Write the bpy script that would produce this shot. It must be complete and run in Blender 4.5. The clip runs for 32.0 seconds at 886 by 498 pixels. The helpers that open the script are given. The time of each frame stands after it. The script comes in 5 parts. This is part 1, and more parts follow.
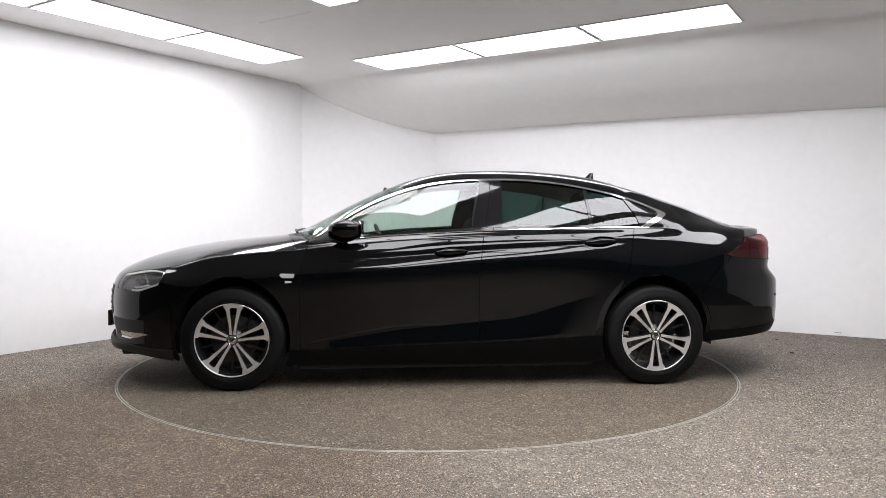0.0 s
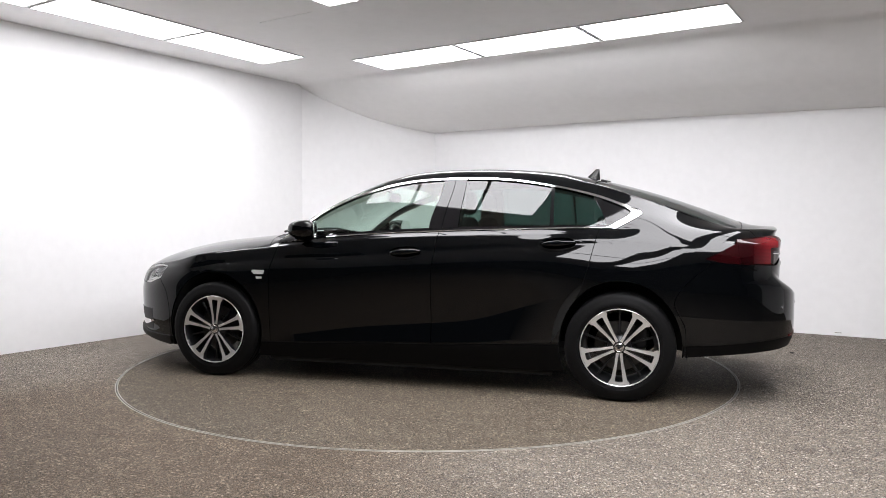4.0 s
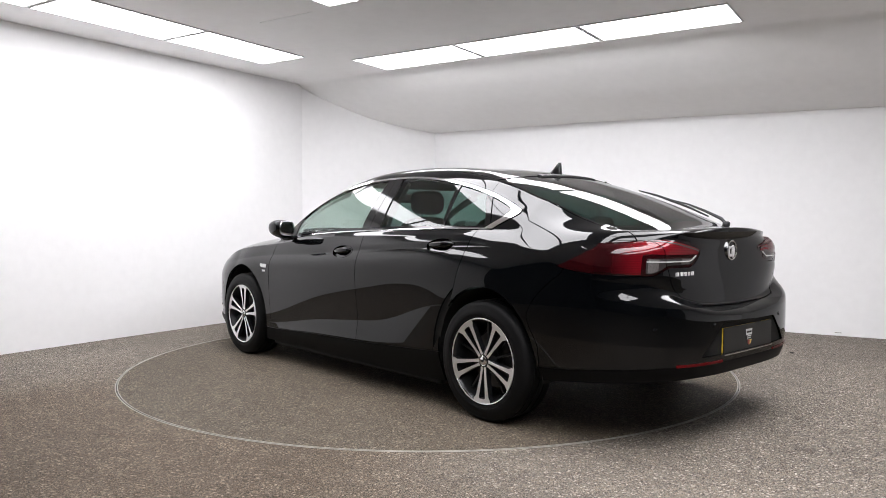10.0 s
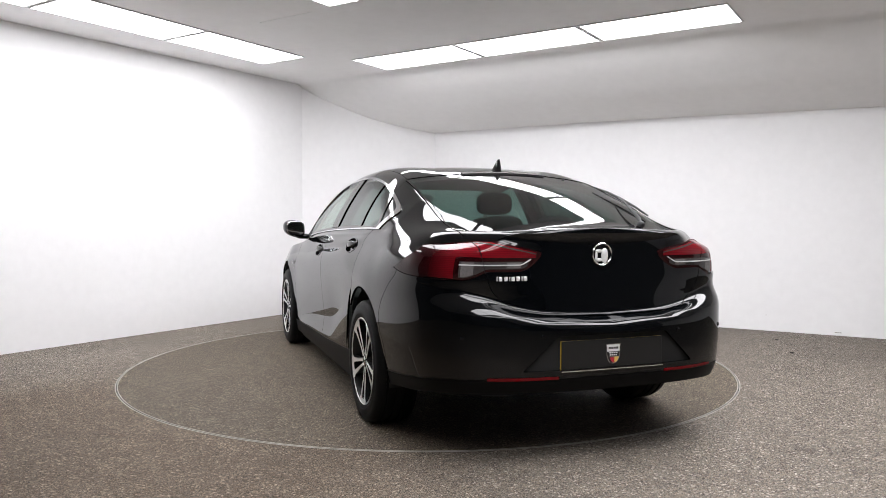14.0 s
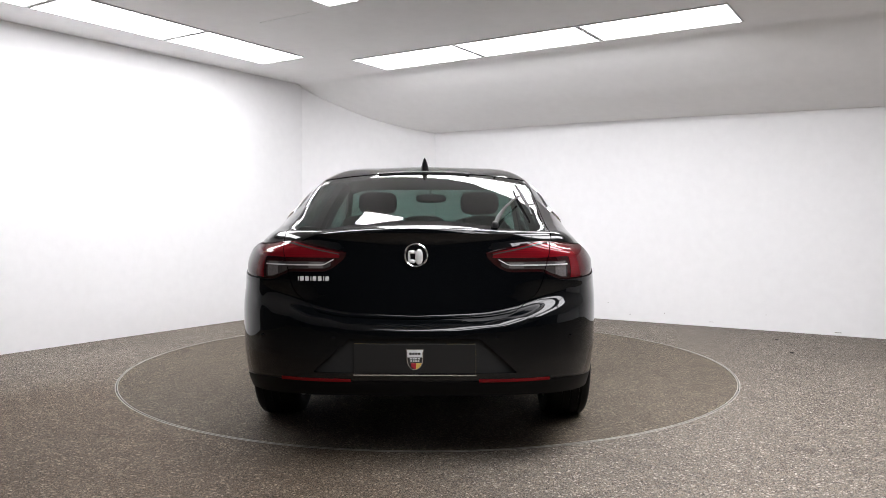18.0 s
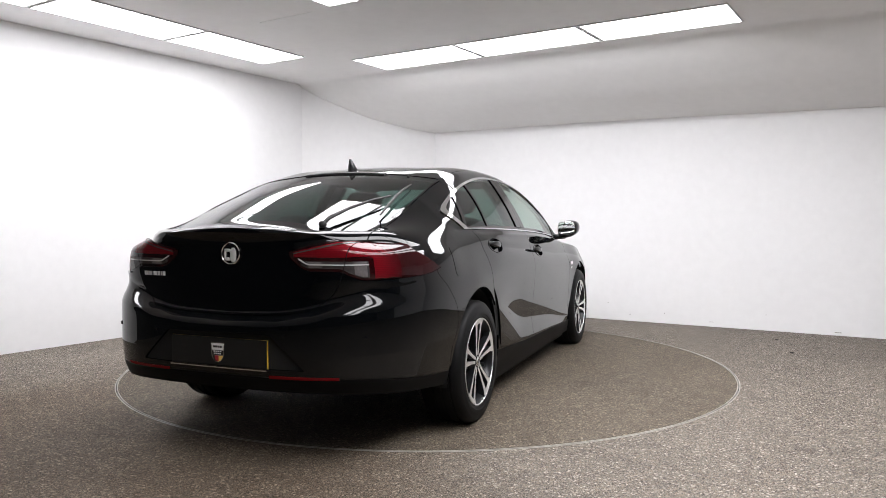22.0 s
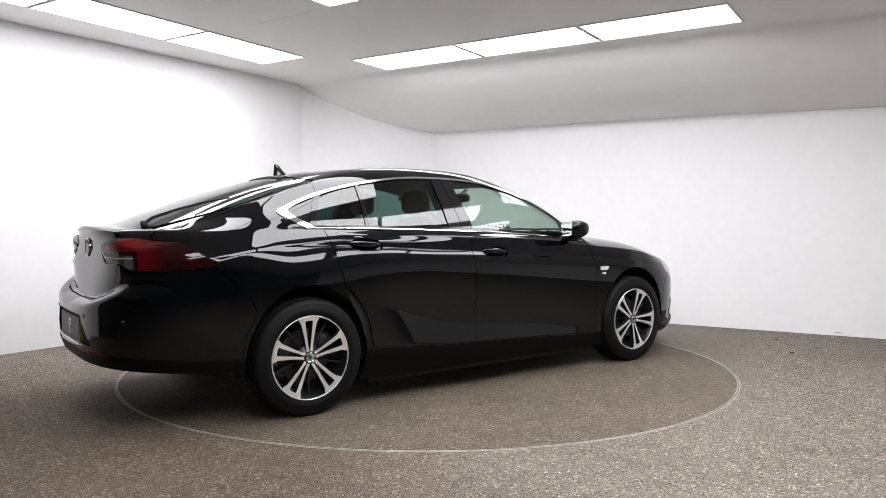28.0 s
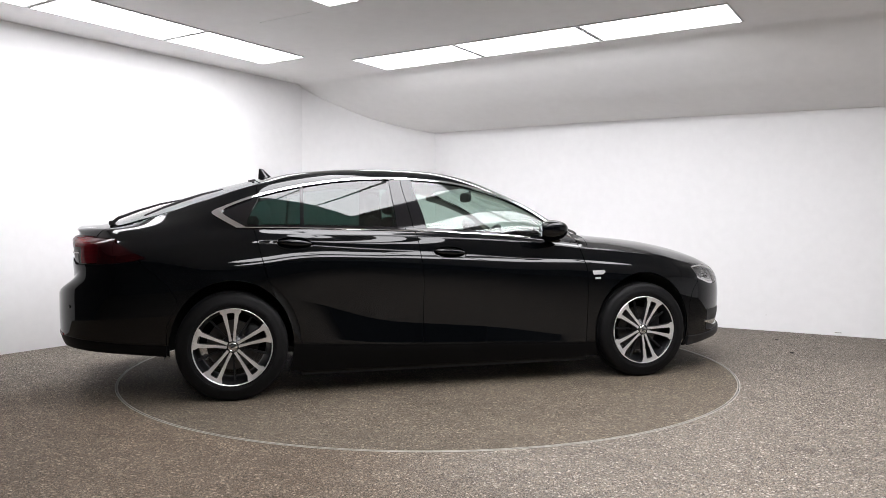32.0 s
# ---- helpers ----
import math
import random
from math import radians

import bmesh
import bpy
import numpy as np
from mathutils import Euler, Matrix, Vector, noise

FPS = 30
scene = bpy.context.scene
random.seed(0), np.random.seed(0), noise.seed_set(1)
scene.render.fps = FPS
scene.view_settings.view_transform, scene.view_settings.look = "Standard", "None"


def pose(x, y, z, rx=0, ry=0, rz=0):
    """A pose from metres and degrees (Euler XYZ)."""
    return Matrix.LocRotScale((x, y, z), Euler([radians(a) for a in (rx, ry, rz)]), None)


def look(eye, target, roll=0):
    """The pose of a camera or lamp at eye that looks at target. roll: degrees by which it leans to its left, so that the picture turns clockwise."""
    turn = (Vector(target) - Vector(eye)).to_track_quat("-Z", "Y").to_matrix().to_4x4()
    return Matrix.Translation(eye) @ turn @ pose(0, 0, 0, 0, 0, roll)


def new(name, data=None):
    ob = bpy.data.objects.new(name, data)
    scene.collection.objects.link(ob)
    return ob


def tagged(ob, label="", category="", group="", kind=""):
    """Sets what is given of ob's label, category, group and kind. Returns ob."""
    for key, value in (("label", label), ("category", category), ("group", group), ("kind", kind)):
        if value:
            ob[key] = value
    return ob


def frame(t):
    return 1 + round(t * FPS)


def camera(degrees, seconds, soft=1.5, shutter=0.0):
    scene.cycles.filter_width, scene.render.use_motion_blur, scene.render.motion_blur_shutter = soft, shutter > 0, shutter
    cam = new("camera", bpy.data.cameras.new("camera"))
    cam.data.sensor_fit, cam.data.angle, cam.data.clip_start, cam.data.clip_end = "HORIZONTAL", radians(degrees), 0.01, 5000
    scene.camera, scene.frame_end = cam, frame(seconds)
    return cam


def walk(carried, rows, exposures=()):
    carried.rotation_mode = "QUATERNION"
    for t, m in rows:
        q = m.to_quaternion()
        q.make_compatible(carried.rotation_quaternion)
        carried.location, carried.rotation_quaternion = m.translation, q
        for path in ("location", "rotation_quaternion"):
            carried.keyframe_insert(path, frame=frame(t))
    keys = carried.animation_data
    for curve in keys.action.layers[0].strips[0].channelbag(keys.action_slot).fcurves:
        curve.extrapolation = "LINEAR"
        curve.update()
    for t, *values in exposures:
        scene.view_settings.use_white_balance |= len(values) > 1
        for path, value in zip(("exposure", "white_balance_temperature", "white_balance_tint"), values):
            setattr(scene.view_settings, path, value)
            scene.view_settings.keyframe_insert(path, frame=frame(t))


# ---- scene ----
cam = camera(61.87, 32.0, soft=0.8)
EYE = Vector((0.0, -5.788, 1.114))
AIM = EYE + Vector((math.sin(radians(1.009)) * math.cos(radians(2.204)), math.cos(radians(1.009)) * math.cos(radians(2.204)), -math.sin(radians(2.204))))
walk(cam, [(0, look(EYE, AIM, 0.065)), (32.0, look(EYE, AIM, 0.065))])

# ---- world and exposure ----
world = bpy.data.worlds.new("world")
scene.world = world
world.use_nodes = True
world.node_tree.nodes["Background"].inputs[0].default_value = (0.02, 0.021, 0.023, 1)
world.node_tree.nodes["Background"].inputs[1].default_value = 0.3
scene.view_settings.exposure = 0.0
PANEL_LIGHT = 11.6


# ---- materials ----
def material(name, color=(0.5, 0.5, 0.5), rough=0.5, metal=0.0, coat=0.0, grain=0.0, scale=40.0, bump=0.0, spec=0.5, emit=None, power=0.0):
    m = bpy.data.materials.new(name)
    m.use_nodes = True
    nt = m.node_tree
    b = nt.nodes["Principled BSDF"]
    b.inputs["Base Color"].default_value = (*color, 1)
    b.inputs["Roughness"].default_value = rough
    b.inputs["Metallic"].default_value = metal
    b.inputs["Coat Weight"].default_value = coat
    b.inputs["Coat Roughness"].default_value = 0.02
    b.inputs["Specular IOR Level"].default_value = spec
    if emit:
        b.inputs["Emission Color"].default_value = (*emit, 1)
        b.inputs["Emission Strength"].default_value = power
    if grain or bump:
        co = nt.nodes.new("ShaderNodeTexCoord")
        n1 = nt.nodes.new("ShaderNodeTexNoise")
        n1.inputs["Scale"].default_value = scale
        n1.inputs["Detail"].default_value = 6
        n2 = nt.nodes.new("ShaderNodeTexNoise")
        n2.inputs["Scale"].default_value = scale * 0.06
        n2.inputs["Detail"].default_value = 4
        for n in (n1, n2):
            nt.links.new(co.outputs["Object"], n.inputs["Vector"])
        add = nt.nodes.new("ShaderNodeMath")
        nt.links.new(n1.outputs["Fac"], add.inputs[0])
        nt.links.new(n2.outputs["Fac"], add.inputs[1])
        ramp = nt.nodes.new("ShaderNodeMapRange")
        ramp.inputs["From Min"].default_value, ramp.inputs["From Max"].default_value = 0.6, 1.4
        ramp.inputs["To Min"].default_value, ramp.inputs["To Max"].default_value = 1 - grain, 1 + grain
        nt.links.new(add.outputs[0], ramp.inputs["Value"])
        mul = nt.nodes.new("ShaderNodeVectorMath")
        mul.operation = "SCALE"
        mul.inputs[0].default_value = color
        nt.links.new(ramp.outputs["Result"], mul.inputs["Scale"])
        nt.links.new(mul.outputs["Vector"], b.inputs["Base Color"])
        if bump:
            bp = nt.nodes.new("ShaderNodeBump")
            bp.inputs["Strength"].default_value = bump
            bp.inputs["Distance"].default_value = 0.002
            nt.links.new(n1.outputs["Fac"], bp.inputs["Height"])
            nt.links.new(bp.outputs["Normal"], b.inputs["Normal"])
    return m


def aggregate(name, dark, mid, light, tint, worn=None):
    """Resin-bound stone chippings: small grains of mixed tone, with wide soft stains."""
    m = bpy.data.materials.new(name)
    m.use_nodes = True
    nt = m.node_tree
    b = nt.nodes["Principled BSDF"]
    co = nt.nodes.new("ShaderNodeTexCoord")
    vo = nt.nodes.new("ShaderNodeTexVoronoi")
    vo.inputs["Scale"].default_value = 125
    fine = nt.nodes.new("ShaderNodeTexVoronoi")
    fine.inputs["Scale"].default_value = 330
    big = nt.nodes.new("ShaderNodeTexNoise")
    big.inputs["Scale"].default_value = 0.9
    big.inputs["Detail"].default_value = 6
    mid_n = nt.nodes.new("ShaderNodeTexNoise")
    mid_n.inputs["Scale"].default_value = 9
    mid_n.inputs["Detail"].default_value = 5
    for n in (vo, fine, big, mid_n):
        nt.links.new(co.outputs["Object"], n.inputs["Vector"])
    sep = nt.nodes.new("ShaderNodeSeparateColor")
    nt.links.new(vo.outputs["Color"], sep.inputs["Color"])
    ramp = nt.nodes.new("ShaderNodeValToRGB")
    els = ramp.color_ramp.elements
    els[0].position, els[0].color = 0.0, (*dark, 1)
    els[1].position, els[1].color = 1.0, (*light, 1)
    for p, c in ((0.35, mid), (0.7, tint), (0.86, mid)):
        e = els.new(p)
        e.color = (*c, 1)
    nt.links.new(sep.outputs["Red"], ramp.inputs["Fac"])
    ramp2 = nt.nodes.new("ShaderNodeValToRGB")
    els = ramp2.color_ramp.elements
    els[0].position, els[0].color = 0.2, (*dark, 1)
    els[1].position, els[1].color = 0.9, (*light, 1)
    sep2 = nt.nodes.new("ShaderNodeSeparateColor")
    nt.links.new(fine.outputs["Color"], sep2.inputs["Color"])
    nt.links.new(sep2.outputs["Green"], ramp2.inputs["Fac"])
    mix = nt.nodes.new("ShaderNodeMix")
    mix.data_type = "RGBA"
    mix.inputs[0].default_value = 0.4
    nt.links.new(ramp.outputs["Color"], mix.inputs[6])
    nt.links.new(ramp2.outputs["Color"], mix.inputs[7])
    add = nt.nodes.new("ShaderNodeMath")
    nt.links.new(big.outputs["Fac"], add.inputs[0])
    nt.links.new(mid_n.outputs["Fac"], add.inputs[1])
    rng = nt.nodes.new("ShaderNodeMapRange")
    rng.inputs["From Min"].default_value, rng.inputs["From Max"].default_value = 0.65, 1.35
    rng.inputs["To Min"].default_value, rng.inputs["To Max"].default_value = 0.78, 1.2
    nt.links.new(add.outputs[0], rng.inputs["Value"])
    mul = nt.nodes.new("ShaderNodeVectorMath")
    mul.operation = "SCALE"
    nt.links.new(mix.outputs[2], mul.inputs[0])
    nt.links.new(rng.outputs["Result"], mul.inputs["Scale"])
    last = mul
    if worn:
        # brown staining and soft shade painted into the colour, ragged edge: centre x, y, reach
        off = nt.nodes.new("ShaderNodeVectorMath")
        off.operation = "DISTANCE"
        warp = nt.nodes.new("ShaderNodeVectorMath")
        warp.operation = "MULTIPLY_ADD"
        warp.inputs[1].default_value = (2.2, 2.2, 0)
        edge_noise = nt.nodes.new("ShaderNodeTexNoise")
        edge_noise.inputs["Scale"].default_value = 0.8
        edge_noise.inputs["Detail"].default_value = 5
        nt.links.new(co.outputs["Object"], edge_noise.inputs["Vector"])
        nt.links.new(edge_noise.outputs["Color"], warp.inputs[0])
        nt.links.new(co.outputs["Object"], warp.inputs[2])
        nt.links.new(warp.outputs["Vector"], off.inputs[0])
        off.inputs[1].default_value = (worn[0] + 1.1, worn[1] + 1.1, 0)
        fall = nt.nodes.new("ShaderNodeMapRange")
        fall.interpolation_type = "SMOOTHSTEP"
        fall.inputs["From Min"].default_value, fall.inputs["From Max"].default_value = 0.4 * worn[2], worn[2]
        fall.inputs["To Min"].default_value, fall.inputs["To Max"].default_value = 0.9, 0.0
        nt.links.new(off.outputs["Value"], fall.inputs["Value"])
        tone = nt.nodes.new("ShaderNodeMix")
        tone.data_type = "RGBA"
        tone.inputs[6].default_value = (1, 1, 1, 1)
        tone.inputs[7].default_value = (0.74, 0.65, 0.555, 1)
        nt.links.new(fall.outputs["Result"], tone.inputs[0])
        last = nt.nodes.new("ShaderNodeVectorMath")
        last.operation = "MULTIPLY"
        nt.links.new(mul.outputs["Vector"], last.inputs[0])
        nt.links.new(tone.outputs[2], last.inputs[1])
    nt.links.new(last.outputs["Vector"], b.inputs["Base Color"])
    b.inputs["Roughness"].default_value = 0.72
    b.inputs["Specular IOR Level"].default_value = 0.2
    bp = nt.nodes.new("ShaderNodeBump")
    bp.inputs["Strength"].default_value = 0.6
    bp.inputs["Distance"].default_value = 0.003
    nt.links.new(vo.outputs["Distance"], bp.inputs["Height"])
    nt.links.new(bp.outputs["Normal"], b.inputs["Normal"])
    return m


def glass(name, tint, gloss=0.07, rough=0.0):
    m = bpy.data.materials.new(name)
    m.use_nodes = True
    nt = m.node_tree
    nt.nodes.clear()
    out = nt.nodes.new("ShaderNodeOutputMaterial")
    mix = nt.nodes.new("ShaderNodeMixShader")
    tr = nt.nodes.new("ShaderNodeBsdfTransparent")
    tr.inputs["Color"].default_value = (*tint, 1)
    gl = nt.nodes.new("ShaderNodeBsdfGlossy")
    gl.inputs["Roughness"].default_value = rough
    lw = nt.nodes.new("ShaderNodeLayerWeight")
    lw.inputs["Blend"].default_value = 0.5
    pw = nt.nodes.new("ShaderNodeMath")
    pw.operation = "POWER"
    pw.inputs[1].default_value = 5.0
    nt.links.new(lw.outputs["Facing"], pw.inputs[0])
    rg = nt.nodes.new("ShaderNodeMapRange")
    rg.inputs["To Min"].default_value = gloss
    nt.links.new(pw.outputs[0], rg.inputs["Value"])
    nt.links.new(rg.outputs["Result"], mix.inputs[0])
    nt.links.new(tr.outputs[0], mix.inputs[1])
    nt.links.new(gl.outputs[0], mix.inputs[2])
    nt.links.new(mix.outputs[0], out.inputs["Surface"])
    return m


M_WALL = material("white_wall_paint", (0.87, 0.868, 0.872), 0.75, grain=0.03, scale=12, bump=0.05)
M_CEIL = material("white_ceiling_paint", (0.93, 0.925, 0.92), 0.8, grain=0.03, scale=10, bump=0.04)
M_DARK = material("dark_wall", (0.05, 0.051, 0.053), 0.8, grain=0.2, scale=8)
M_GREY = material("grey_wall", (0.17, 0.17, 0.172), 0.8, grain=0.1, scale=8)
# worn: where the left foreground's stain and painted-in shade lie
M_FLOOR = aggregate("resin_stone_floor", (0.006, 0.005, 0.004), (0.051, 0.0405, 0.030), (0.54, 0.49, 0.425), (0.115, 0.077, 0.048), worn=(-2.0, -2.5, 2.7))
M_TABLE = aggregate("resin_stone_turntable", (0.008, 0.0064, 0.0046), (0.038, 0.0302, 0.0215), (0.37, 0.315, 0.245), (0.088, 0.058, 0.033))
M_PANEL = material("light_panel_diffuser", (0.9, 0.9, 0.9), 0.5, emit=(0.99, 0.978, 1.014), power=PANEL_LIGHT)
M_FRAME = material("panel_frame", (0.7, 0.7, 0.7), 0.5)
M_STEEL = material("worn_steel", (0.36, 0.345, 0.31), 0.6, metal=0.3, grain=0.25, scale=60)
M_SCUFF = material("grey_scuff", (0.42, 0.40, 0.38), 0.8, grain=0.3, scale=90)
M_GAP = material("dark_gap", (0.012, 0.011, 0.010), 0.9)
M_PAINT = material("black_car_paint", (0.0015, 0.0019, 0.0025), 0.02, spec=0.44)
M_GLOSSBLACK = material("gloss_black_trim", (0.005, 0.005, 0.006), 0.06, spec=0.5)
M_PLASTIC = material("black_plastic", (0.012, 0.012, 0.013), 0.55, grain=0.2, scale=300, bump=0.1)
M_SATIN = material("satin_black_plastic", (0.003, 0.003, 0.0032), 0.5, grain=0.1, scale=300, spec=0.1)
M_SHELL = material("black_inner_shell", (0.006, 0.006, 0.006), 0.8)
M_CHROME = material("chrome", (0.82, 0.83, 0.84), 0.08, metal=1.0)
M_ALLOY = material("machined_alloy", (0.86, 0.86, 0.85), 0.3, metal=0.75, grain=0.06, scale=200)
M_DARKALLOY = material("dark_grey_alloy", (0.014, 0.0145, 0.016), 0.3, metal=0.2)
M_TYRE = material("tyre_rubber", (0.006, 0.006, 0.0064), 0.55, grain=0.3, scale=90, bump=0.15, spec=0.14)
M_DISC = material("brake_steel", (0.09, 0.086, 0.082), 0.45, metal=0.9, grain=0.3, scale=30)
M_CLEAR = glass("clear_green_glass", (0.66, 0.77, 0.715), 0.07)
M_PRIVACY = glass("privacy_glass", (0.125, 0.215, 0.195), 0.065)
M_LENS = glass("clear_lens", (0.9, 0.9, 0.9), 0.05)
M_RED_PLAIN = material("red_reflector", (0.12, 0.003, 0.005), 0.25, coat=0.0, spec=0.2)


def red_lens():
    """Red lamp lens with moulded ribs, smoked darker towards its outer tip."""
    m = material("red_lens", (0.14, 0.004, 0.008), 0.2, coat=0.8, spec=0.0)
    nt = m.node_tree
    b = nt.nodes["Principled BSDF"]
    co = nt.nodes.new("ShaderNodeTexCoord")
    sep = nt.nodes.new("ShaderNodeSeparateXYZ")
    nt.links.new(co.outputs["Object"], sep.inputs[0])
    fade = nt.nodes.new("ShaderNodeMapRange")
    fade.interpolation_type = "SMOOTHSTEP"
    fade.inputs["From Min"].default_value, fade.inputs["From Max"].default_value = -2.15, -2.34
    nt.links.new(sep.outputs["X"], fade.inputs["Value"])
    ribs = nt.nodes.new("ShaderNodeTexWave")
    ribs.bands_direction = "Z"
    ribs.inputs["Scale"].default_value = 38
    ribs.inputs["Distortion"].default_value = 0.6
    nt.links.new(co.outputs["Object"], ribs.inputs["Vector"])
    rr = nt.nodes.new("ShaderNodeMapRange")
    rr.inputs["To Min"].default_value, rr.inputs["To Max"].default_value = 0.75, 1.1
    nt.links.new(ribs.outputs["Fac"], rr.inputs["Value"])
    mul = nt.nodes.new("ShaderNodeMath")
    mul.operation = "MULTIPLY"
    nt.links.new(fade.outputs["Result"], mul.inputs[0])
    nt.links.new(rr.outputs["Result"], mul.inputs[1])
    mix = nt.nodes.new("ShaderNodeMix")
    mix.data_type = "RGBA"
    mix.inputs[6].default_value = (0.016, 0.0015, 0.0025, 1)
    mix.inputs[7].default_value = (0.17, 0.005, 0.010, 1)
    nt.links.new(mul.outputs[0], mix.inputs[0])
    nt.links.new(mix.outputs[2], b.inputs["Base Color"])
    return m


M_REDLENS = red_lens()
M_DARKRED = material("smoked_red_lens", (0.022, 0.002, 0.003), 0.2, coat=0.8, spec=0.0)
M_GREYLENS = material("grey_clear_lens", (0.055, 0.05, 0.05), 0.2, coat=0.8, spec=0.0, grain=0.3, scale=80)
M_PATCH = material("bright_reflector_lens", (0.15, 0.14, 0.14), 0.2, coat=0.8, spec=0.0, grain=0.35, scale=150)
M_WHITEBAR = material("white_light_bar", (0.68, 0.68, 0.68), 0.2, coat=0.5)
M_LAMPGREY = material("lamp_housing", (0.055, 0.055, 0.058), 0.3, metal=0.2, grain=0.25, scale=60)
M_SILVER = material("bright_silver", (0.80, 0.80, 0.80), 0.25, metal=0.35)
M_FABRIC = material("black_seat_fabric", (0.012, 0.012, 0.013), 0.9, grain=0.3, scale=200, bump=0.2)
M_HEADLINER = material("light_grey_headliner", (0.42, 0.41, 0.38), 0.9, grain=0.08, scale=150)
M_MIRROR = material("mirror_glass", (0.9, 0.9, 0.9), 0.01, metal=1.0)
M_YELLOW = material("yellow_plate_edge", (0.75, 0.50, 0.04), 0.4)
M_PLATE = material("matt_black_plate", (0.008, 0.008, 0.008), 0.45)
M_RED = material("red_enamel", (0.35, 0.02, 0.03), 0.3)
M_GOLD = material("yellow_enamel", (0.75, 0.5, 0.12), 0.3)
M_WHITE = material("white_enamel", (0.7, 0.72, 0.72), 0.3)
M_INK = material("black_ink", (0.01, 0.01, 0.01), 0.5)


# ---- building helpers ----
def obj(name, mesh, mat, parent=None, label=""):
    ob = new(name, mesh)
    if mat is not None:
        mesh.materials.append(mat)
    if parent is not None:
        ob.parent = parent
    if label:
        tagged(ob, label)
    return ob


def raw(name, verts, faces, mat, parent=None, label="", smooth=False, normals=None):
    me = bpy.data.meshes.new(name)
    me.from_pydata([tuple(map(float, v)) for v in verts], [], [tuple(map(int, f)) for f in faces])
    me.update()
    if smooth or normals is not None:
        me.polygons.foreach_set("use_smooth", [True] * len(me.polygons))
    if normals is not None:
        me.normals_split_custom_set_from_vertices([tuple(map(float, n)) for n in normals])
    return obj(name, me, mat, parent, label)


def part(name, bm, mat, parent=None, label="", smooth=False):
    me = bpy.data.meshes.new(name)
    bmesh.ops.recalc_face_normals(bm, faces=bm.faces[:])
    bm.to_mesh(me)
    bm.free()
    if smooth:
        me.polygons.foreach_set("use_smooth", [True] * len(me.polygons))
        me.set_sharp_from_angle(angle=radians(38))
    return obj(name, me, mat, parent, label)


def box_bm(lo, hi, bevel=0.0, seg=2, m=None, bm=None):
    """A bevelled box between two corners."""
    b = bmesh.new()
    bmesh.ops.create_cube(b, size=1)
    for v in b.verts:
        v.co = Vector(((lo[i] + hi[i]) / 2 + v.co[i] * (hi[i] - lo[i]) for i in range(3)))
    if bevel:
        bmesh.ops.bevel(b, geom=b.edges[:], offset=bevel, segments=seg, profile=0.6, affect="EDGES")
    if m is not None:
        bmesh.ops.transform(b, matrix=m, verts=b.verts)
    if bm is None:
        return b
    me = bpy.data.meshes.new("tmp")
    b.to_mesh(me)
    b.free()
    bm.from_mesh(me)
    bpy.data.meshes.remove(me)
    return bm


def prism(points, z0, z1, m=None):
    """A plan outline raised from z0 to z1."""
    b = bmesh.new()
    lo = [b.verts.new((x, y, z0)) for x, y in points]
    hi = [b.verts.new((x, y, z1)) for x, y in points]
    n = len(points)
    b.faces.new(lo[::-1])
    b.faces.new(hi)
    for i in range(n):
        b.faces.new((lo[i], lo[(i + 1) % n], hi[(i + 1) % n], hi[i]))
    if m is not None:
        bmesh.ops.transform(b, matrix=m, verts=b.verts)
    return b


def lathe(profile, n=64, axis="y"):
    """Turn (r, h) pairs round the y axis; h runs along y."""
    b = bmesh.new()
    rings = []
    for r, h in profile:
        if r < 1e-6:
            rings.append([b.verts.new((0, h, 0))])
        else:
            rings.append([b.verts.new((r * math.cos(2 * math.pi * i / n), h, r * math.sin(2 * math.pi * i / n))) for i in range(n)])
    for a, c in zip(rings, rings[1:]):
        for i in range(n):
            j = (i + 1) % n
            if len(a) == 1 and len(c) == 1:
                continue
            if len(a) == 1:
                b.faces.new((a[0], c[i], c[j]))
            elif len(c) == 1:
                b.faces.new((a[i], a[j], c[0]))
            else:
                b.faces.new((a[i], a[j], c[j], c[i]))
    return b


def tube(points, r, sides=10, closed=False):
    """A round bar along points."""
    b = bmesh.new()
    pts = [Vector(p) for p in points]
    rings = []
    n = len(pts)
    for i, p in enumerate(pts):
        t = (pts[(i + 1) % n if closed else min(i + 1, n - 1)] - pts[(i - 1) % n if closed else max(i - 1, 0)]).normalized()
        up = Vector((0, 0, 1)) if abs(t.z) < 0.95 else Vector((0, 1, 0))
        s = t.cross(up).normalized()
        u = s.cross(t)
        rr = r[i] if isinstance(r, (list, tuple)) else r
        rings.append([b.verts.new(p + s * rr * math.cos(2 * math.pi * k / sides) + u * rr * math.sin(2 * math.pi * k / sides)) for k in range(sides)])
    for i in range(n if closed else n - 1):
        a, c = rings[i], rings[(i + 1) % n]
        for k in range(sides):
            b.faces.new((a[k], a[(k + 1) % sides], c[(k + 1) % sides], c[k]))
    if not closed:
        b.faces.new(rings[0][::-1])
        b.faces.new(rings[-1])
    return b


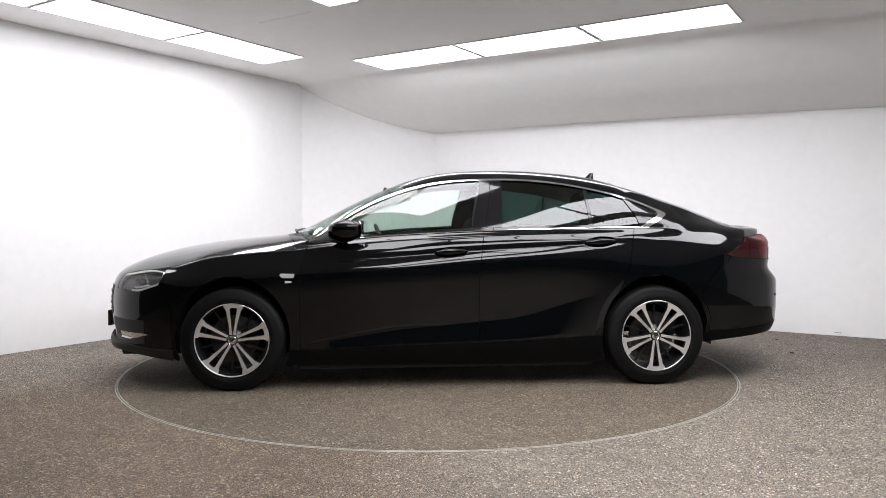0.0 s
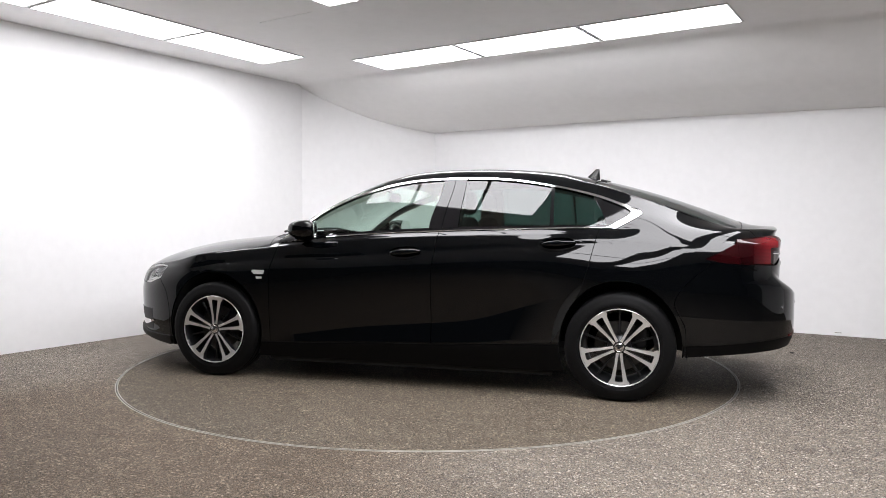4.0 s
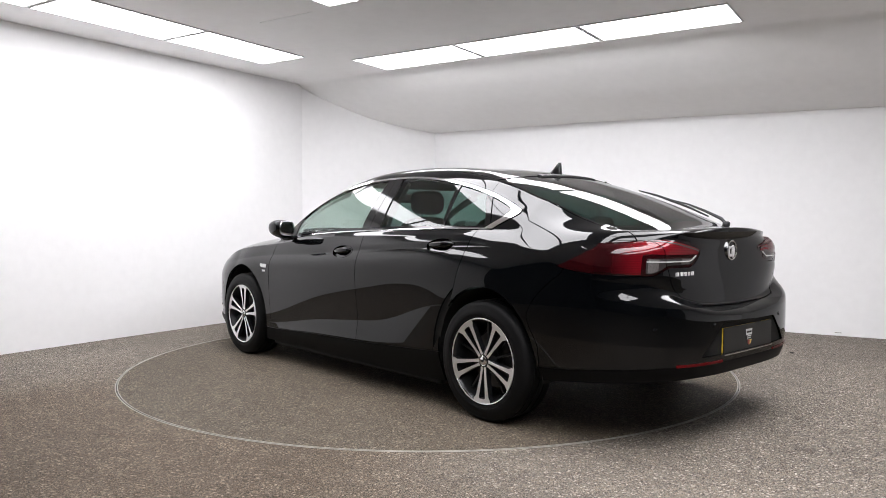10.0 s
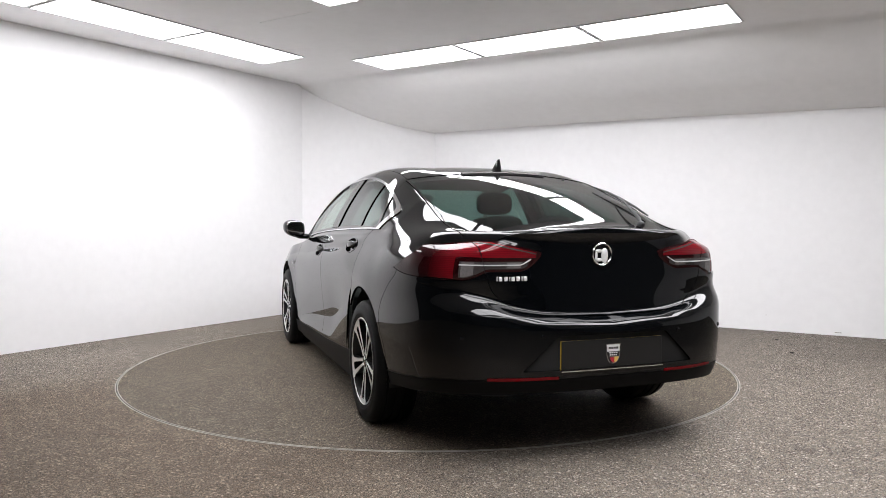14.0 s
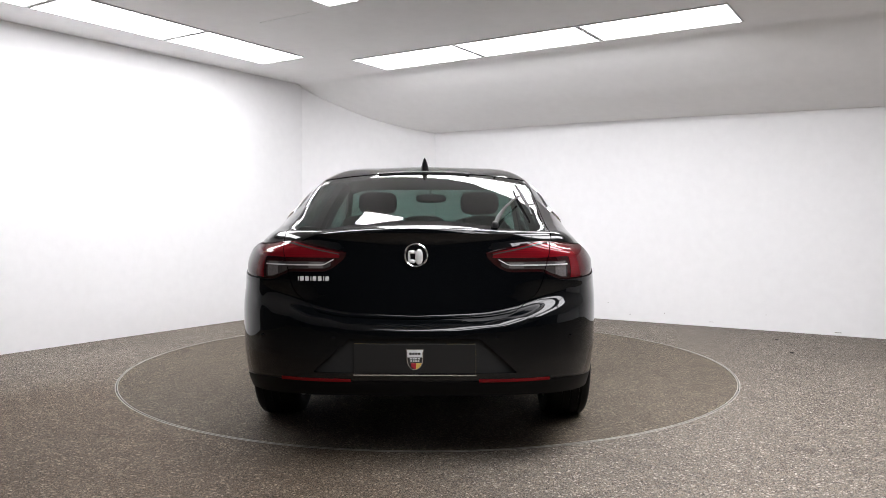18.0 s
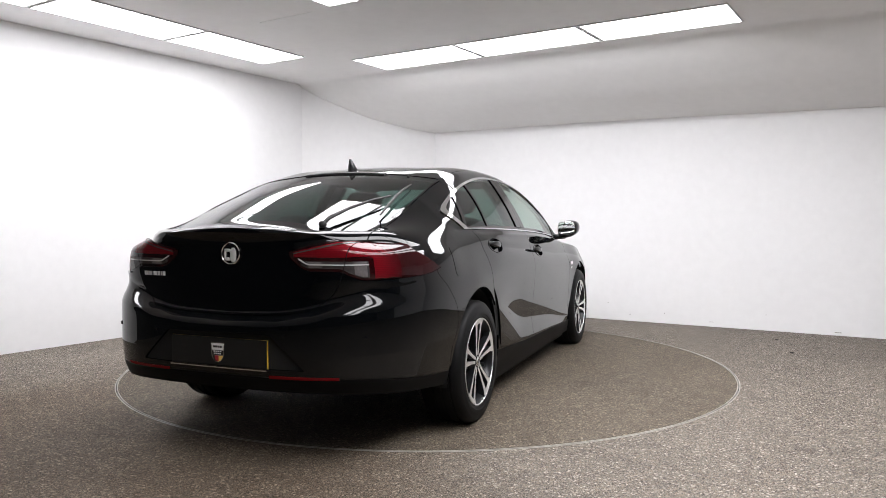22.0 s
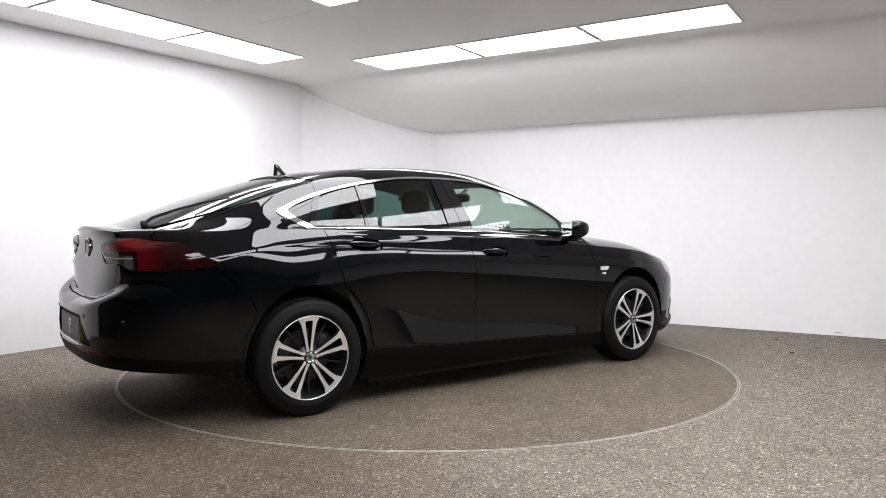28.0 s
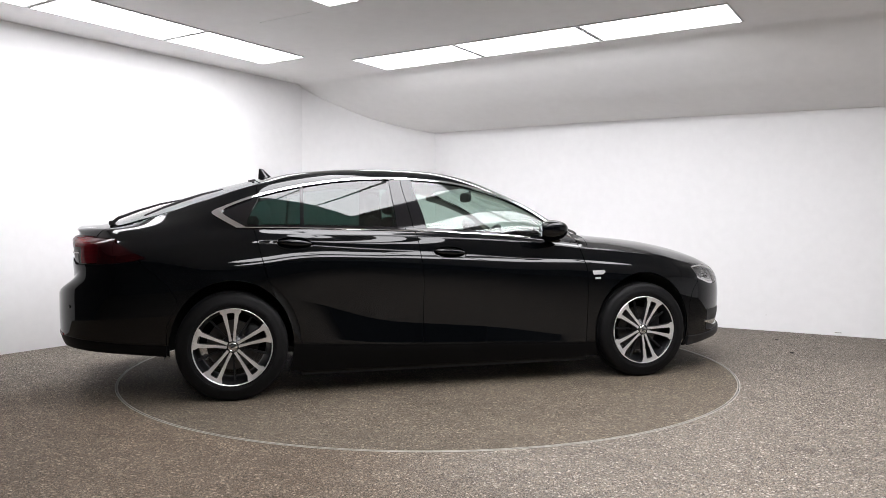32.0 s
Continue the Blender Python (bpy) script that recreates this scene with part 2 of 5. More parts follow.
def curve(points, soft=0.0):
    """A smooth function through (x, value) pairs; soft: the width in metres over which it is evened out."""
    pts = sorted(points)
    xs = np.array([p[0] for p in pts], float)
    ys = np.array([p[1] for p in pts], float)
    d = np.diff(ys) / np.diff(xs)
    m = np.empty_like(ys)
    m[0], m[-1] = d[0], d[-1]
    for i in range(1, len(xs) - 1):
        if d[i - 1] * d[i] <= 0:
            m[i] = 0
        else:
            w1, w2 = 2 * (xs[i + 1] - xs[i]) + xs[i] - xs[i - 1], xs[i + 1] - xs[i] + 2 * (xs[i] - xs[i - 1])
            m[i] = (w1 + w2) / (w1 / d[i - 1] + w2 / d[i])

    def f(x):
        x = np.clip(np.asarray(x, float), xs[0], xs[-1])
        i = np.clip(np.searchsorted(xs, x) - 1, 0, len(xs) - 2)
        h = xs[i + 1] - xs[i]
        t = (x - xs[i]) / h
        return (2 * t**3 - 3 * t**2 + 1) * ys[i] + (t**3 - 2 * t**2 + t) * h * m[i] + (-2 * t**3 + 3 * t**2) * ys[i + 1] + (t**3 - t**2) * h * m[i + 1]
    if not soft:
        return f
    gx = np.linspace(xs[0], xs[-1], 1200)
    gy = f(gx)
    dx = gx[1] - gx[0]
    n = int(3 * soft / dx)
    ker = np.exp(-0.5 * (np.arange(-n, n + 1) * dx / soft) ** 2)
    ker /= ker.sum()
    left = 2 * gy[0] - gy[1:n + 1][::-1]
    right = 2 * gy[-1] - gy[-n - 1:-1][::-1]
    even = np.convolve(np.concatenate([left, gy, right]), ker, "valid")
    return lambda x: np.interp(np.asarray(x, float), gx, even)


# ---- the studio ----
TURN = radians(56.3)
U = Vector((math.cos(TURN), math.sin(TURN)))      # along the left wall, away from the camera
W = Vector((math.sin(TURN), -math.cos(TURN)))     # along the far wall, to the right
CEIL = 2.755


def plan(u, w):
    p = U * u + W * w
    return (p.x, p.y)


A_C = (-1.553, 3.254)
B_C = (0.065, 3.724)


def wall(name, a, b, z1, mat, thick=0.15, label=""):
    a, b = Vector(a), Vector(b)
    d = (b - a).normalized()
    n = Vector((-d.y, d.x)) * thick
    return tagged(part(name, prism([a, b, b + n, a + n], -0.05, z1), mat), label, kind="structure")


far_end = Vector(B_C) + Vector((0.848, -0.530)) * 8.2
near_end = Vector(A_C) - Vector((0.5667, 0.8239)) * 5.9
wall("wall_left", near_end, A_C, 3.0, M_WALL, label="plain white painted studio wall")
wall("wall_corner", A_C, B_C, 3.0, M_WALL, label="white painted slanting corner wall")
wall("wall_far", B_C, far_end, 3.0, M_WALL, label="white painted low studio wall under the sloping ceiling")
back_l = near_end + Vector((-0.5, -6.2))
back_r = far_end + Vector((-1.2, -8.0))
wall("wall_back_left", back_l, near_end, 3.0, M_DARK, label="dark wall behind the camera")
wall("wall_back", back_r, back_l, 3.0, M_DARK, label="dark wall behind the camera")
side_end = far_end + (back_r - far_end).normalized() * 4.6
wall("wall_right", far_end, side_end, 3.0, M_WALL, label="plain white painted studio side wall")
# unseen; its mid grey is added so reflections step gently from white to dark
wall("wall_back_right", side_end, back_r, 3.0, M_GREY, label="unseen grey wall behind the camera, added to soften reflections")

# floor with a round opening for the turntable
R_TABLE = 2.257


def floor_sheet():
    n = 128
    v, f = [], []
    for r in (R_TABLE + 0.014, 3.2, 6.0, 14.0):
        v += [(r * math.cos(2 * math.pi * i / n), r * math.sin(2 * math.pi * i / n), 0) for i in range(n)]
    for k in range(3):
        for i in range(n):
            j = (i + 1) % n
            f.append((k * n + i, (k + 1) * n + i, (k + 1) * n + j, k * n + j))
    return tagged(raw("floor", v, f, M_FLOOR), "brown-grey resin-bound stone chipping floor", kind="structure")


floor_sheet()
pit = lathe([(R_TABLE + 0.02, -0.001), (R_TABLE + 0.02, -0.06), (0, -0.06)], 96)
bmesh.ops.rotate(pit, cent=(0, 0, 0), matrix=Matrix.Rotation(radians(90), 3, "X"), verts=pit.verts)
tagged(part("turntable_pit", pit, M_GAP), "dark gap under the edge of the turntable", kind="structure")

turntable = tagged(new("turntable"), "round turntable of resin stone chippings with a thin steel rim", "turntable")


def disc(name, r0, r1, z, depth, mat, label=""):
    n = 160
    b = bmesh.new()
    out_t = [b.verts.new((r1 * math.cos(2 * math.pi * i / n), r1 * math.sin(2 * math.pi * i / n), z)) for i in range(n)]
    out_b = [b.verts.new((v.co.x, v.co.y, z - depth)) for v in out_t]
    if r0:
        in_t = [b.verts.new((v.co.x * r0 / r1, v.co.y * r0 / r1, z)) for v in out_t]
    for i in range(n):
        j = (i + 1) % n
        b.faces.new((out_t[i], out_b[i], out_b[j], out_t[j]))
        if r0:
            b.faces.new((in_t[i], out_t[i], out_t[j], in_t[j]))
    if not r0:
        b.faces.new(out_t)
    return part(name, b, mat, turntable, label)


disc("deck", 0, R_TABLE - 0.006, 0.0, 0.05, M_TABLE)
disc("steel_rim", R_TABLE - 0.006, R_TABLE, 0.002, 0.05, M_STEEL, "thin worn steel rim")

fl = bmesh.new()
n_ = 160
ring_rows = [[fl.verts.new((r * math.cos(2 * math.pi * i / n_), r * math.sin(2 * math.pi * i / n_), z)) for i in range(n_)] for r, z in ((R_TABLE + 0.008, -0.05), (R_TABLE + 0.008, 0.001), (R_TABLE + 0.014, 0.001), (R_TABLE + 0.014, -0.02))]
for r0_, r1_ in zip(ring_rows, ring_rows[1:]):
    for i in range(n_):
        fl.faces.new((r0_[i], r0_[(i + 1) % n_], r1_[(i + 1) % n_], r1_[i]))
tagged(part("floor_trim", fl, M_STEEL), "thin worn steel ring let into the floor", kind="structure")

# ceiling: a flat field and a curved slope down to the far wall
COVE = curve([(0.0, 2.232), (0.168, 2.26), (0.387, 2.312), (0.657, 2.396), (0.919, 2.519), (1.074, 2.60), (1.255, 2.715), (1.32, 2.75), (1.40, CEIL)])


def ceiling():
    fw = Vector((0.848, -0.530))
    fn = Vector((0.530, 0.848))
    v, f = [], []
    ds = list(np.linspace(-0.2, 1.4, 33)) + [3.0, 6.0, 14.0]
    for d in ds:
        for s in (-9.0, 0.0, 1.9, 2.6, 12.0):
            # the foot of the slope sags a little along the far wall
            z = float(COVE(d)) - 0.018 * max(0, s - 2.26) * min(1.0, max(0.0, 1 - d / 1.4))
            p = Vector(B_C) + fw * s - fn * d
            v.append((p.x, p.y, z))
    for i in range(len(ds) - 1):
        for k in range(4):
            f.append((i * 5 + k, i * 5 + k + 1, i * 5 + k + 6, i * 5 + k + 5))
    n = len(v)
    v += [(x, y, z + 0.1) for x, y, z in v]
    f += [tuple(n + i for i in q[::-1]) for q in f]
    return tagged(raw("ceiling", v, f, M_CEIL, smooth=True), "white ceiling that curves down to the low wall", kind="structure")


ceiling()


def light_panel(u, w, along_u):
    """A 0.6 x 1.2 m recessed ceiling panel; u and w of its lowest corner."""
    du, dw = (1.205, 0.60) if along_u else (0.60, 1.205)
    t = tagged(new("ceiling_light"), "bright flat white ceiling light panel, switched on", "ceiling light", "studio ceiling light panels")
    t.location = (*plan(u + du / 2, w + dw / 2), CEIL)
    t.rotation_euler = (0, 0, TURN)
    hu, hw, e = du / 2, dw / 2, 0.014
    part("diffuser", box_bm((-hu + e, -hw + e, -0.006), (hu - e, hw - e, -0.003)), M_PANEL, t)
    b = bmesh.new()
    for lo, hi in (((-hu, -hw, -0.010), (hu, -hw + e, -0.001)), ((-hu, hw - e, -0.010), (hu, hw, -0.001)), ((-hu, -hw + e, -0.010), (-hu + e, hw - e, -0.001)), ((hu - e, -hw + e, -0.010), (hu, hw - e, -0.001))):
        box_bm(lo, hi, bm=b)
    part("frame", b, M_FRAME, t)
    return t


for k in range(3):
    light_panel(1.078, -1.68 + 1.225 * k, False)          # the row before the far wall
for k in range(3):
    light_panel(-0.47 - 1.225 * k, -2.595, True)           # the row along the left wall
for k in range(4):
    light_panel(-0.47 - 1.225 * k, 1.96, True)            # the row over the open side
for k in range(3):
    light_panel(-1.675, -0.613 + 0.607 * k, True)        # the block in the middle
for k in range(5):
    light_panel(0.10 - 1.225 * k, 2.83, True)            # a second row beside it, unseen, added to brighten the right side

# scuffs along the foot of the far wall
for d_, z_, w_, h_ in ((2.55, 0.075, 0.05, 0.008), (2.93, 0.11, 0.02, 0.012), (3.42, 0.05, 0.09, 0.006), (3.95, 0.16, 0.03, 0.006), (2.30, 0.19, 0.04, 0.005), (4.6, 0.03, 0.14, 0.010), (1.75, 0.03, 0.10, 0.008)):
    p_ = Vector(B_C) + Vector((0.848, -0.530)) * d_
    w_, h_ = w_ * 0.45, h_ * 0.7
    sc_ = box_bm((-w_ / 2, -0.0022, -h_ / 2), (w_ / 2, 0.001, h_ / 2), 0.0008, 1, m=Matrix.Translation((p_.x, p_.y, z_)) @ Matrix.Rotation(math.atan2(-0.530, 0.848), 4, "Z"))
    tagged(part("wall_scuff", sc_, M_SCUFF), "small grey scuff low on the white wall", kind="structure")

# joints in the ceiling lining, scuffs on the far wall, crumbs on the floor
def strip(name, a, b, z, wide, label):
    a, b = Vector(a), Vector(b)
    d = (b - a).normalized()
    n = Vector((-d.y, d.x)) * wide / 2
    tagged(part(name, prism([a - n, b - n, b + n, a + n], z - 0.002, z + 0.001), M_CEIL), label, kind="structure")


strip("ceiling_trim", (-1.41, 0.44), (-0.92, 0.11), CEIL - 0.001, 0.008, "faint joint in the white ceiling lining")


def crumb(x, y, r, tall, mat, label, category):
    b = bmesh.new()
    bmesh.ops.create_icosphere(b, subdivisions=2, radius=r)
    for v in b.verts:
        k = 1 + 0.35 * noise.noise(v.co * (1.7 / r) + Vector((x, y, 0)))
        v.co = Vector((v.co.x * k * 1.5, v.co.y * k, (v.co.z * k + r * 0.9) * tall))
    ob = part(category.replace(" ", "_"), b, mat, None, smooth=True)
    ob.location = (x, y, 0)
    tagged(ob, label, category, "crumbs of dirt on the floor")


for x, y, r in ((3.25, 1.05, 0.010), (3.05, 0.35, 0.013), (3.38, 0.30, 0.008), (2.2, 2.05, 0.007), (2.05, 2.12, 0.006), (0.85, -3.05, 0.006)):
    crumb(x, y, r, 0.35, M_GAP, "small dark crumb of dirt on the stone floor", "dirt crumb")


# ---- the car: a skin of feature lines, cut into panels ----
# car space: x forward, y to its left, z up; the origin lies midway between the axles, on the ground
AXLE_F, AXLE_R, HUB_Z = 1.4145, -1.4145, 0.335
X_FRONT = curve([(0.22, 2.40), (0.26, 2.422), (0.30, 2.41), (0.335, 2.388), (0.42, 2.398), (0.55, 2.405), (0.64, 2.400), (0.70, 2.393), (0.74, 2.376), (0.768, 2.345), (0.79, 2.30)])
X_REAR = curve([(0.18, -2.33), (0.25, -2.42), (0.31, -2.475), (0.42, -2.50), (0.60, -2.50), (0.650, -2.499), (0.660, -2.495), (0.667, -2.486), (0.696, -2.416), (0.702, -2.409), (0.74, -2.406), (0.82, -2.40), (0.957, -2.395), (1.02, -2.40), (1.06, -2.425)])
WIDE = curve([(1.55, 0.915), (1.4, 0.925), (1.0, 0.915), (0.5, 0.918), (0, 0.92), (-0.6, 0.922), (-1.2, 0.926), (-1.45, 0.928), (-1.6, 0.920), (-1.8, 0.907), (-2.0, 0.895), (-2.42, 0.886)], 0.05)
SF, SR, PF, PR = 1.55, -1.6, 2.3, 3.5
LINE_Z = [curve(p, 0.07) for p in (
    [(2.4, 0.235), (2.15, 0.245), (1.9, 0.215), (1.7, 0.19), (1.0, 0.16), (-1.0, 0.16), (-1.75, 0.28), (-2.4, 0.34)],
    [(2.4, 0.33), (1.9, 0.27), (1.02, 0.262), (0.3, 0.290), (-0.25, 0.304), (-0.8, 0.328), (-1.0, 0.338), (-1.8, 0.355), (-2.4, 0.405)],
    [(2.4, 0.42), (1.8, 0.36), (0.98, 0.30), (0.8, 0.318), (0.32, 0.386), (-0.21, 0.433), (-0.44, 0.455), (-0.63, 0.50), (-0.85, 0.57), (-1.1, 0.62), (-1.6, 0.55), (-2.4, 0.50)],
    [(2.4, 0.427), (1.8, 0.367), (0.98, 0.307), (0.8, 0.325), (0.32, 0.393), (-0.21, 0.440), (-0.44, 0.462), (-0.63, 0.507), (-0.85, 0.577), (-1.1, 0.627), (-1.6, 0.557), (-2.4, 0.507)],
    [(2.4, 0.56), (1.8, 0.62), (1.4, 0.685), (0.9, 0.735), (0.5, 0.75), (0.13, 0.778), (-0.25, 0.805), (-0.62, 0.825), (-1.0, 0.815), (-1.25, 0.775), (-1.5, 0.76), (-1.75, 0.755), (-2.0, 0.74), (-2.4, 0.68)],
    [(2.4, 0.66), (1.9, 0.72), (1.4, 0.80), (0.9, 0.845), (0.5, 0.86), (0.13, 0.888), (-0.25, 0.915), (-0.62, 0.935), (-0.93, 0.955), (-1.27, 0.97), (-1.73, 0.945), (-2.0, 0.875), (-2.4, 0.78)],
    [(2.4, 0.69), (1.9, 0.75), (1.4, 0.83), (0.9, 0.873), (0.5, 0.889), (0.13, 0.917), (-0.25, 0.944), (-0.62, 0.963), (-0.93, 0.981), (-1.27, 0.995), (-1.73, 0.974), (-2.0, 0.93), (-2.4, 0.88)],
    [(2.4, 0.757), (2.05, 0.786), (1.83, 0.808), (1.6, 0.862), (1.42, 0.885), (1.24, 0.903), (0.95, 0.925), (0.69, 0.955), (0.32, 0.985), (-0.06, 1.005), (-0.63, 1.022), (-1.28, 1.032), (-1.73, 1.014), (-2.1, 1.008), (-2.3, 1.025), (-2.42, 1.056)],
)]
LINE_IN = [curve(p, 0.07) for p in (
    [(2.4, 0.03), (1.8, 0.04), (1.0, 0.047), (-1.0, 0.05), (-1.7, 0.04), (-2.4, 0.03)],
    [(2.4, 0.01), (1.8, 0.02), (1.0, 0.026), (0.5, 0.016), (-0.5, 0.010), (-0.9, 0.012), (-1.15, 0.02), (-1.7, 0.025), (-2.4, 0.01)],
    [(2.4, 0.0), (1.8, 0.005), (0.95, 0.024), (0.5, 0.028), (0.0, 0.031), (-0.5, 0.031), (-0.75, 0.022), (-0.95, 0.010), (-1.1, 0.004), (-2.4, 0.0)],
    [(2.4, 0.0), (1.8, 0.003), (0.95, 0.024), (0.5, 0.0285), (0.0, 0.032), (-0.5, 0.032), (-0.75, 0.0225), (-0.95, 0.010), (-1.1, 0.004), (-2.4, 0.0)],
    [(2.4, 0.0), (1.4, 0.0), (0.9, 0.005), (-0.5, 0.003), (-1.1, 0.0), (-2.4, 0.0)],
    [(2.4, 0.012), (1.8, 0.026), (1.4, 0.034), (1.1, 0.038), (0.9, 0.038), (0.5, 0.035), (-0.8, 0.033), (-1.05, 0.039), (-1.3, 0.054), (-1.5, 0.057), (-1.7, 0.038), (-1.9, 0.016), (-2.4, 0.0)],
    [(2.4, 0.025), (1.8, 0.038), (1.4, 0.043), (1.0, 0.045), (0.5, 0.040), (-0.8, 0.037), (-1.05, 0.043), (-1.3, 0.061), (-1.5, 0.067), (-1.7, 0.051), (-1.9, 0.031), (-2.4, 0.016)],
    [(2.4, 0.05), (1.8, 0.066), (1.5, 0.067), (0.9, 0.063), (0, 0.058), (-0.6, 0.060), (-1.06, 0.073), (-1.3, 0.079), (-1.55, 0.088), (-1.75, 0.088), (-2.0, 0.070), (-2.4, 0.062)],
)]
BELT = curve([(1.2, 0.92), (0.95, 0.953), (0.692, 0.985), (0.316, 1.015), (-0.06, 1.034), (-0.63, 1.053), (-1.28, 1.066), (-1.6, 1.062), (-2.0, 1.045), (-2.4, 1.07)], 0.08)
RAIL_Z = curve([(1.0, 0.945), (0.93, 0.97), (0.86, 1.012), (0.71, 1.122), (0.516, 1.233), (0.321, 1.312), (0.126, 1.367), (-0.07, 1.395), (-0.266, 1.404), (-0.462, 1.405), (-0.66, 1.394), (-0.86, 1.368), (-1.056, 1.33), (-1.256, 1.281), (-1.40, 1.228), (-1.5, 1.186), (-1.6, 1.148), (-1.8, 1.10), (-2.0, 1.075), (-2.3, 1.07)], 0.06)
RAIL_Y = curve([(1.0, 0.80), (0.90, 0.79), (0.71, 0.752), (0.516, 0.71), (0.321, 0.675), (0.126, 0.648), (-0.266, 0.622), (-0.66, 0.630), (-1.06, 0.659), (-1.26, 0.684), (-1.42, 0.704), (-1.6, 0.712), (-1.8, 0.697), (-2.0, 0.665), (-2.3, 0.61)], 0.09)
CENTRE = curve([(2.36, 0.760), (2.28, 0.790), (2.19, 0.827), (2.05, 0.876), (1.85, 0.925), (1.62, 0.964), (1.40, 0.987), (1.22, 1.004), (1.13, 1.014), (1.06, 1.034), (0.98, 1.072), (0.77, 1.183), (0.55, 1.290), (0.335, 1.383), (0.24, 1.416), (0.10, 1.449), (-0.1, 1.476), (-0.4, 1.485), (-0.72, 1.477), (-0.95, 1.458), (-1.17, 1.427), (-1.27, 1.404), (-1.40, 1.374), (-1.50, 1.3475), (-1.625, 1.3115), (-1.75, 1.2715), (-1.875, 1.2275), (-2.0, 1.1815), (-2.11, 1.1400), (-2.19, 1.1092), (-2.225, 1.0975), (-2.26, 1.089), (-2.32, 1.081), (-2.44, 1.078)], 0.025)
SEAM_Y = curve([(-1.10, 0.608), (-1.25, 0.611), (-1.7, 0.626), (-2.0, 0.634), (-2.25, 0.632), (-2.45, 0.62)])
GATE_Z = curve([(0.0, 0.672), (0.3, 0.683), (0.45, 0.705), (0.55, 0.725), (0.7, 0.74)])
SHELF_Z = curve([(0.0, 0.662), (0.3, 0.675), (0.45, 0.697), (0.6, 0.735), (0.7, 0.756), (0.95, 0.77)])
SHELF_H = curve([(0.0, 0.037), (0.3, 0.040), (0.45, 0.050), (0.6, 0.082), (0.7, 0.104), (0.95, 0.11)])
SUBS_LOW = [4, 7, 3, 9, 20, 5, 8]
LOW_LEVEL = [0, 1, 2, 3, 4, 5, 5.3, 6]
SUBS_UP = [5, 2, 9, 9, 2, 9, 12, 9]
UP_LEVEL = [6, 7, 7.06, 7.5, 7.94, 8, 9, 10, 11]


def smoothstep(a, b, x):
    t = np.clip((x - a) / (b - a), 0, 1)
    return t * t * (3 - 2 * t)


def through_rows(ctrl, subs, creased=False):
    """Catmull-Rom down the feature lines: ctrl has lines x columns x k."""
    n = len(ctrl)
    rows, level = [], []
    for i in range(n - 1):
        p0, p1, p2, p3 = ctrl[max(i - 1, 0)], ctrl[i], ctrl[i + 1], ctrl[min(i + 2, n - 1)]
        if i == 0:
            p0 = 2 * p1 - p2
        if i == n - 2:
            p3 = 2 * p2 - p1
        d1 = np.linalg.norm(p2 - p1, axis=-1, keepdims=True) + 1e-6
        d0 = np.linalg.norm(p1 - p0, axis=-1, keepdims=True) + 1e-6
        d2 = np.linalg.norm(p3 - p2, axis=-1, keepdims=True) + 1e-6
        m1 = ((p2 - p1) / d1 * d0 + (p1 - p0) / d0 * d1) / (d0 + d1) * d1
        m2 = ((p3 - p2) / d2 * d1 + (p2 - p1) / d1 * d2) / (d1 + d2) * d1
        if creased and i in (1, 5):
            m1 = m2 = p2 - p1                       # flat facets under the blade and above the shoulder crease
        elif creased and i == 2:
            m1, m2 = (p1 - p0) / d0 * d1, (p3 - p2) / d2 * d1
        elif creased and i == 3:
            m1, m2 = p2 - p1, (p2 - p1) * np.array([1, 0])
        elif creased and i == 4:
            m1 = (p2 - p1) * np.array([1, 0])
            m2 = 2 * (p2 - p1) - m1
            m2[:, 1] = (2 - 0.7 * np.clip((p2[:, 1] - 0.036) / 0.03, 0, 1)) * (p2 - p1)[:, 1]      # the haunch rolls in early
        for k in range(subs[i] + (i == n - 2)):
            t = k / subs[i]
            rows.append((2 * t**3 - 3 * t**2 + 1) * p1 + (t**3 - 2 * t**2 + t) * m1 + (-2 * t**3 + 3 * t**2) * p2 + (t**3 - t**2) * m2)
            level.append(i + t)
    return np.array(rows), np.array(level)


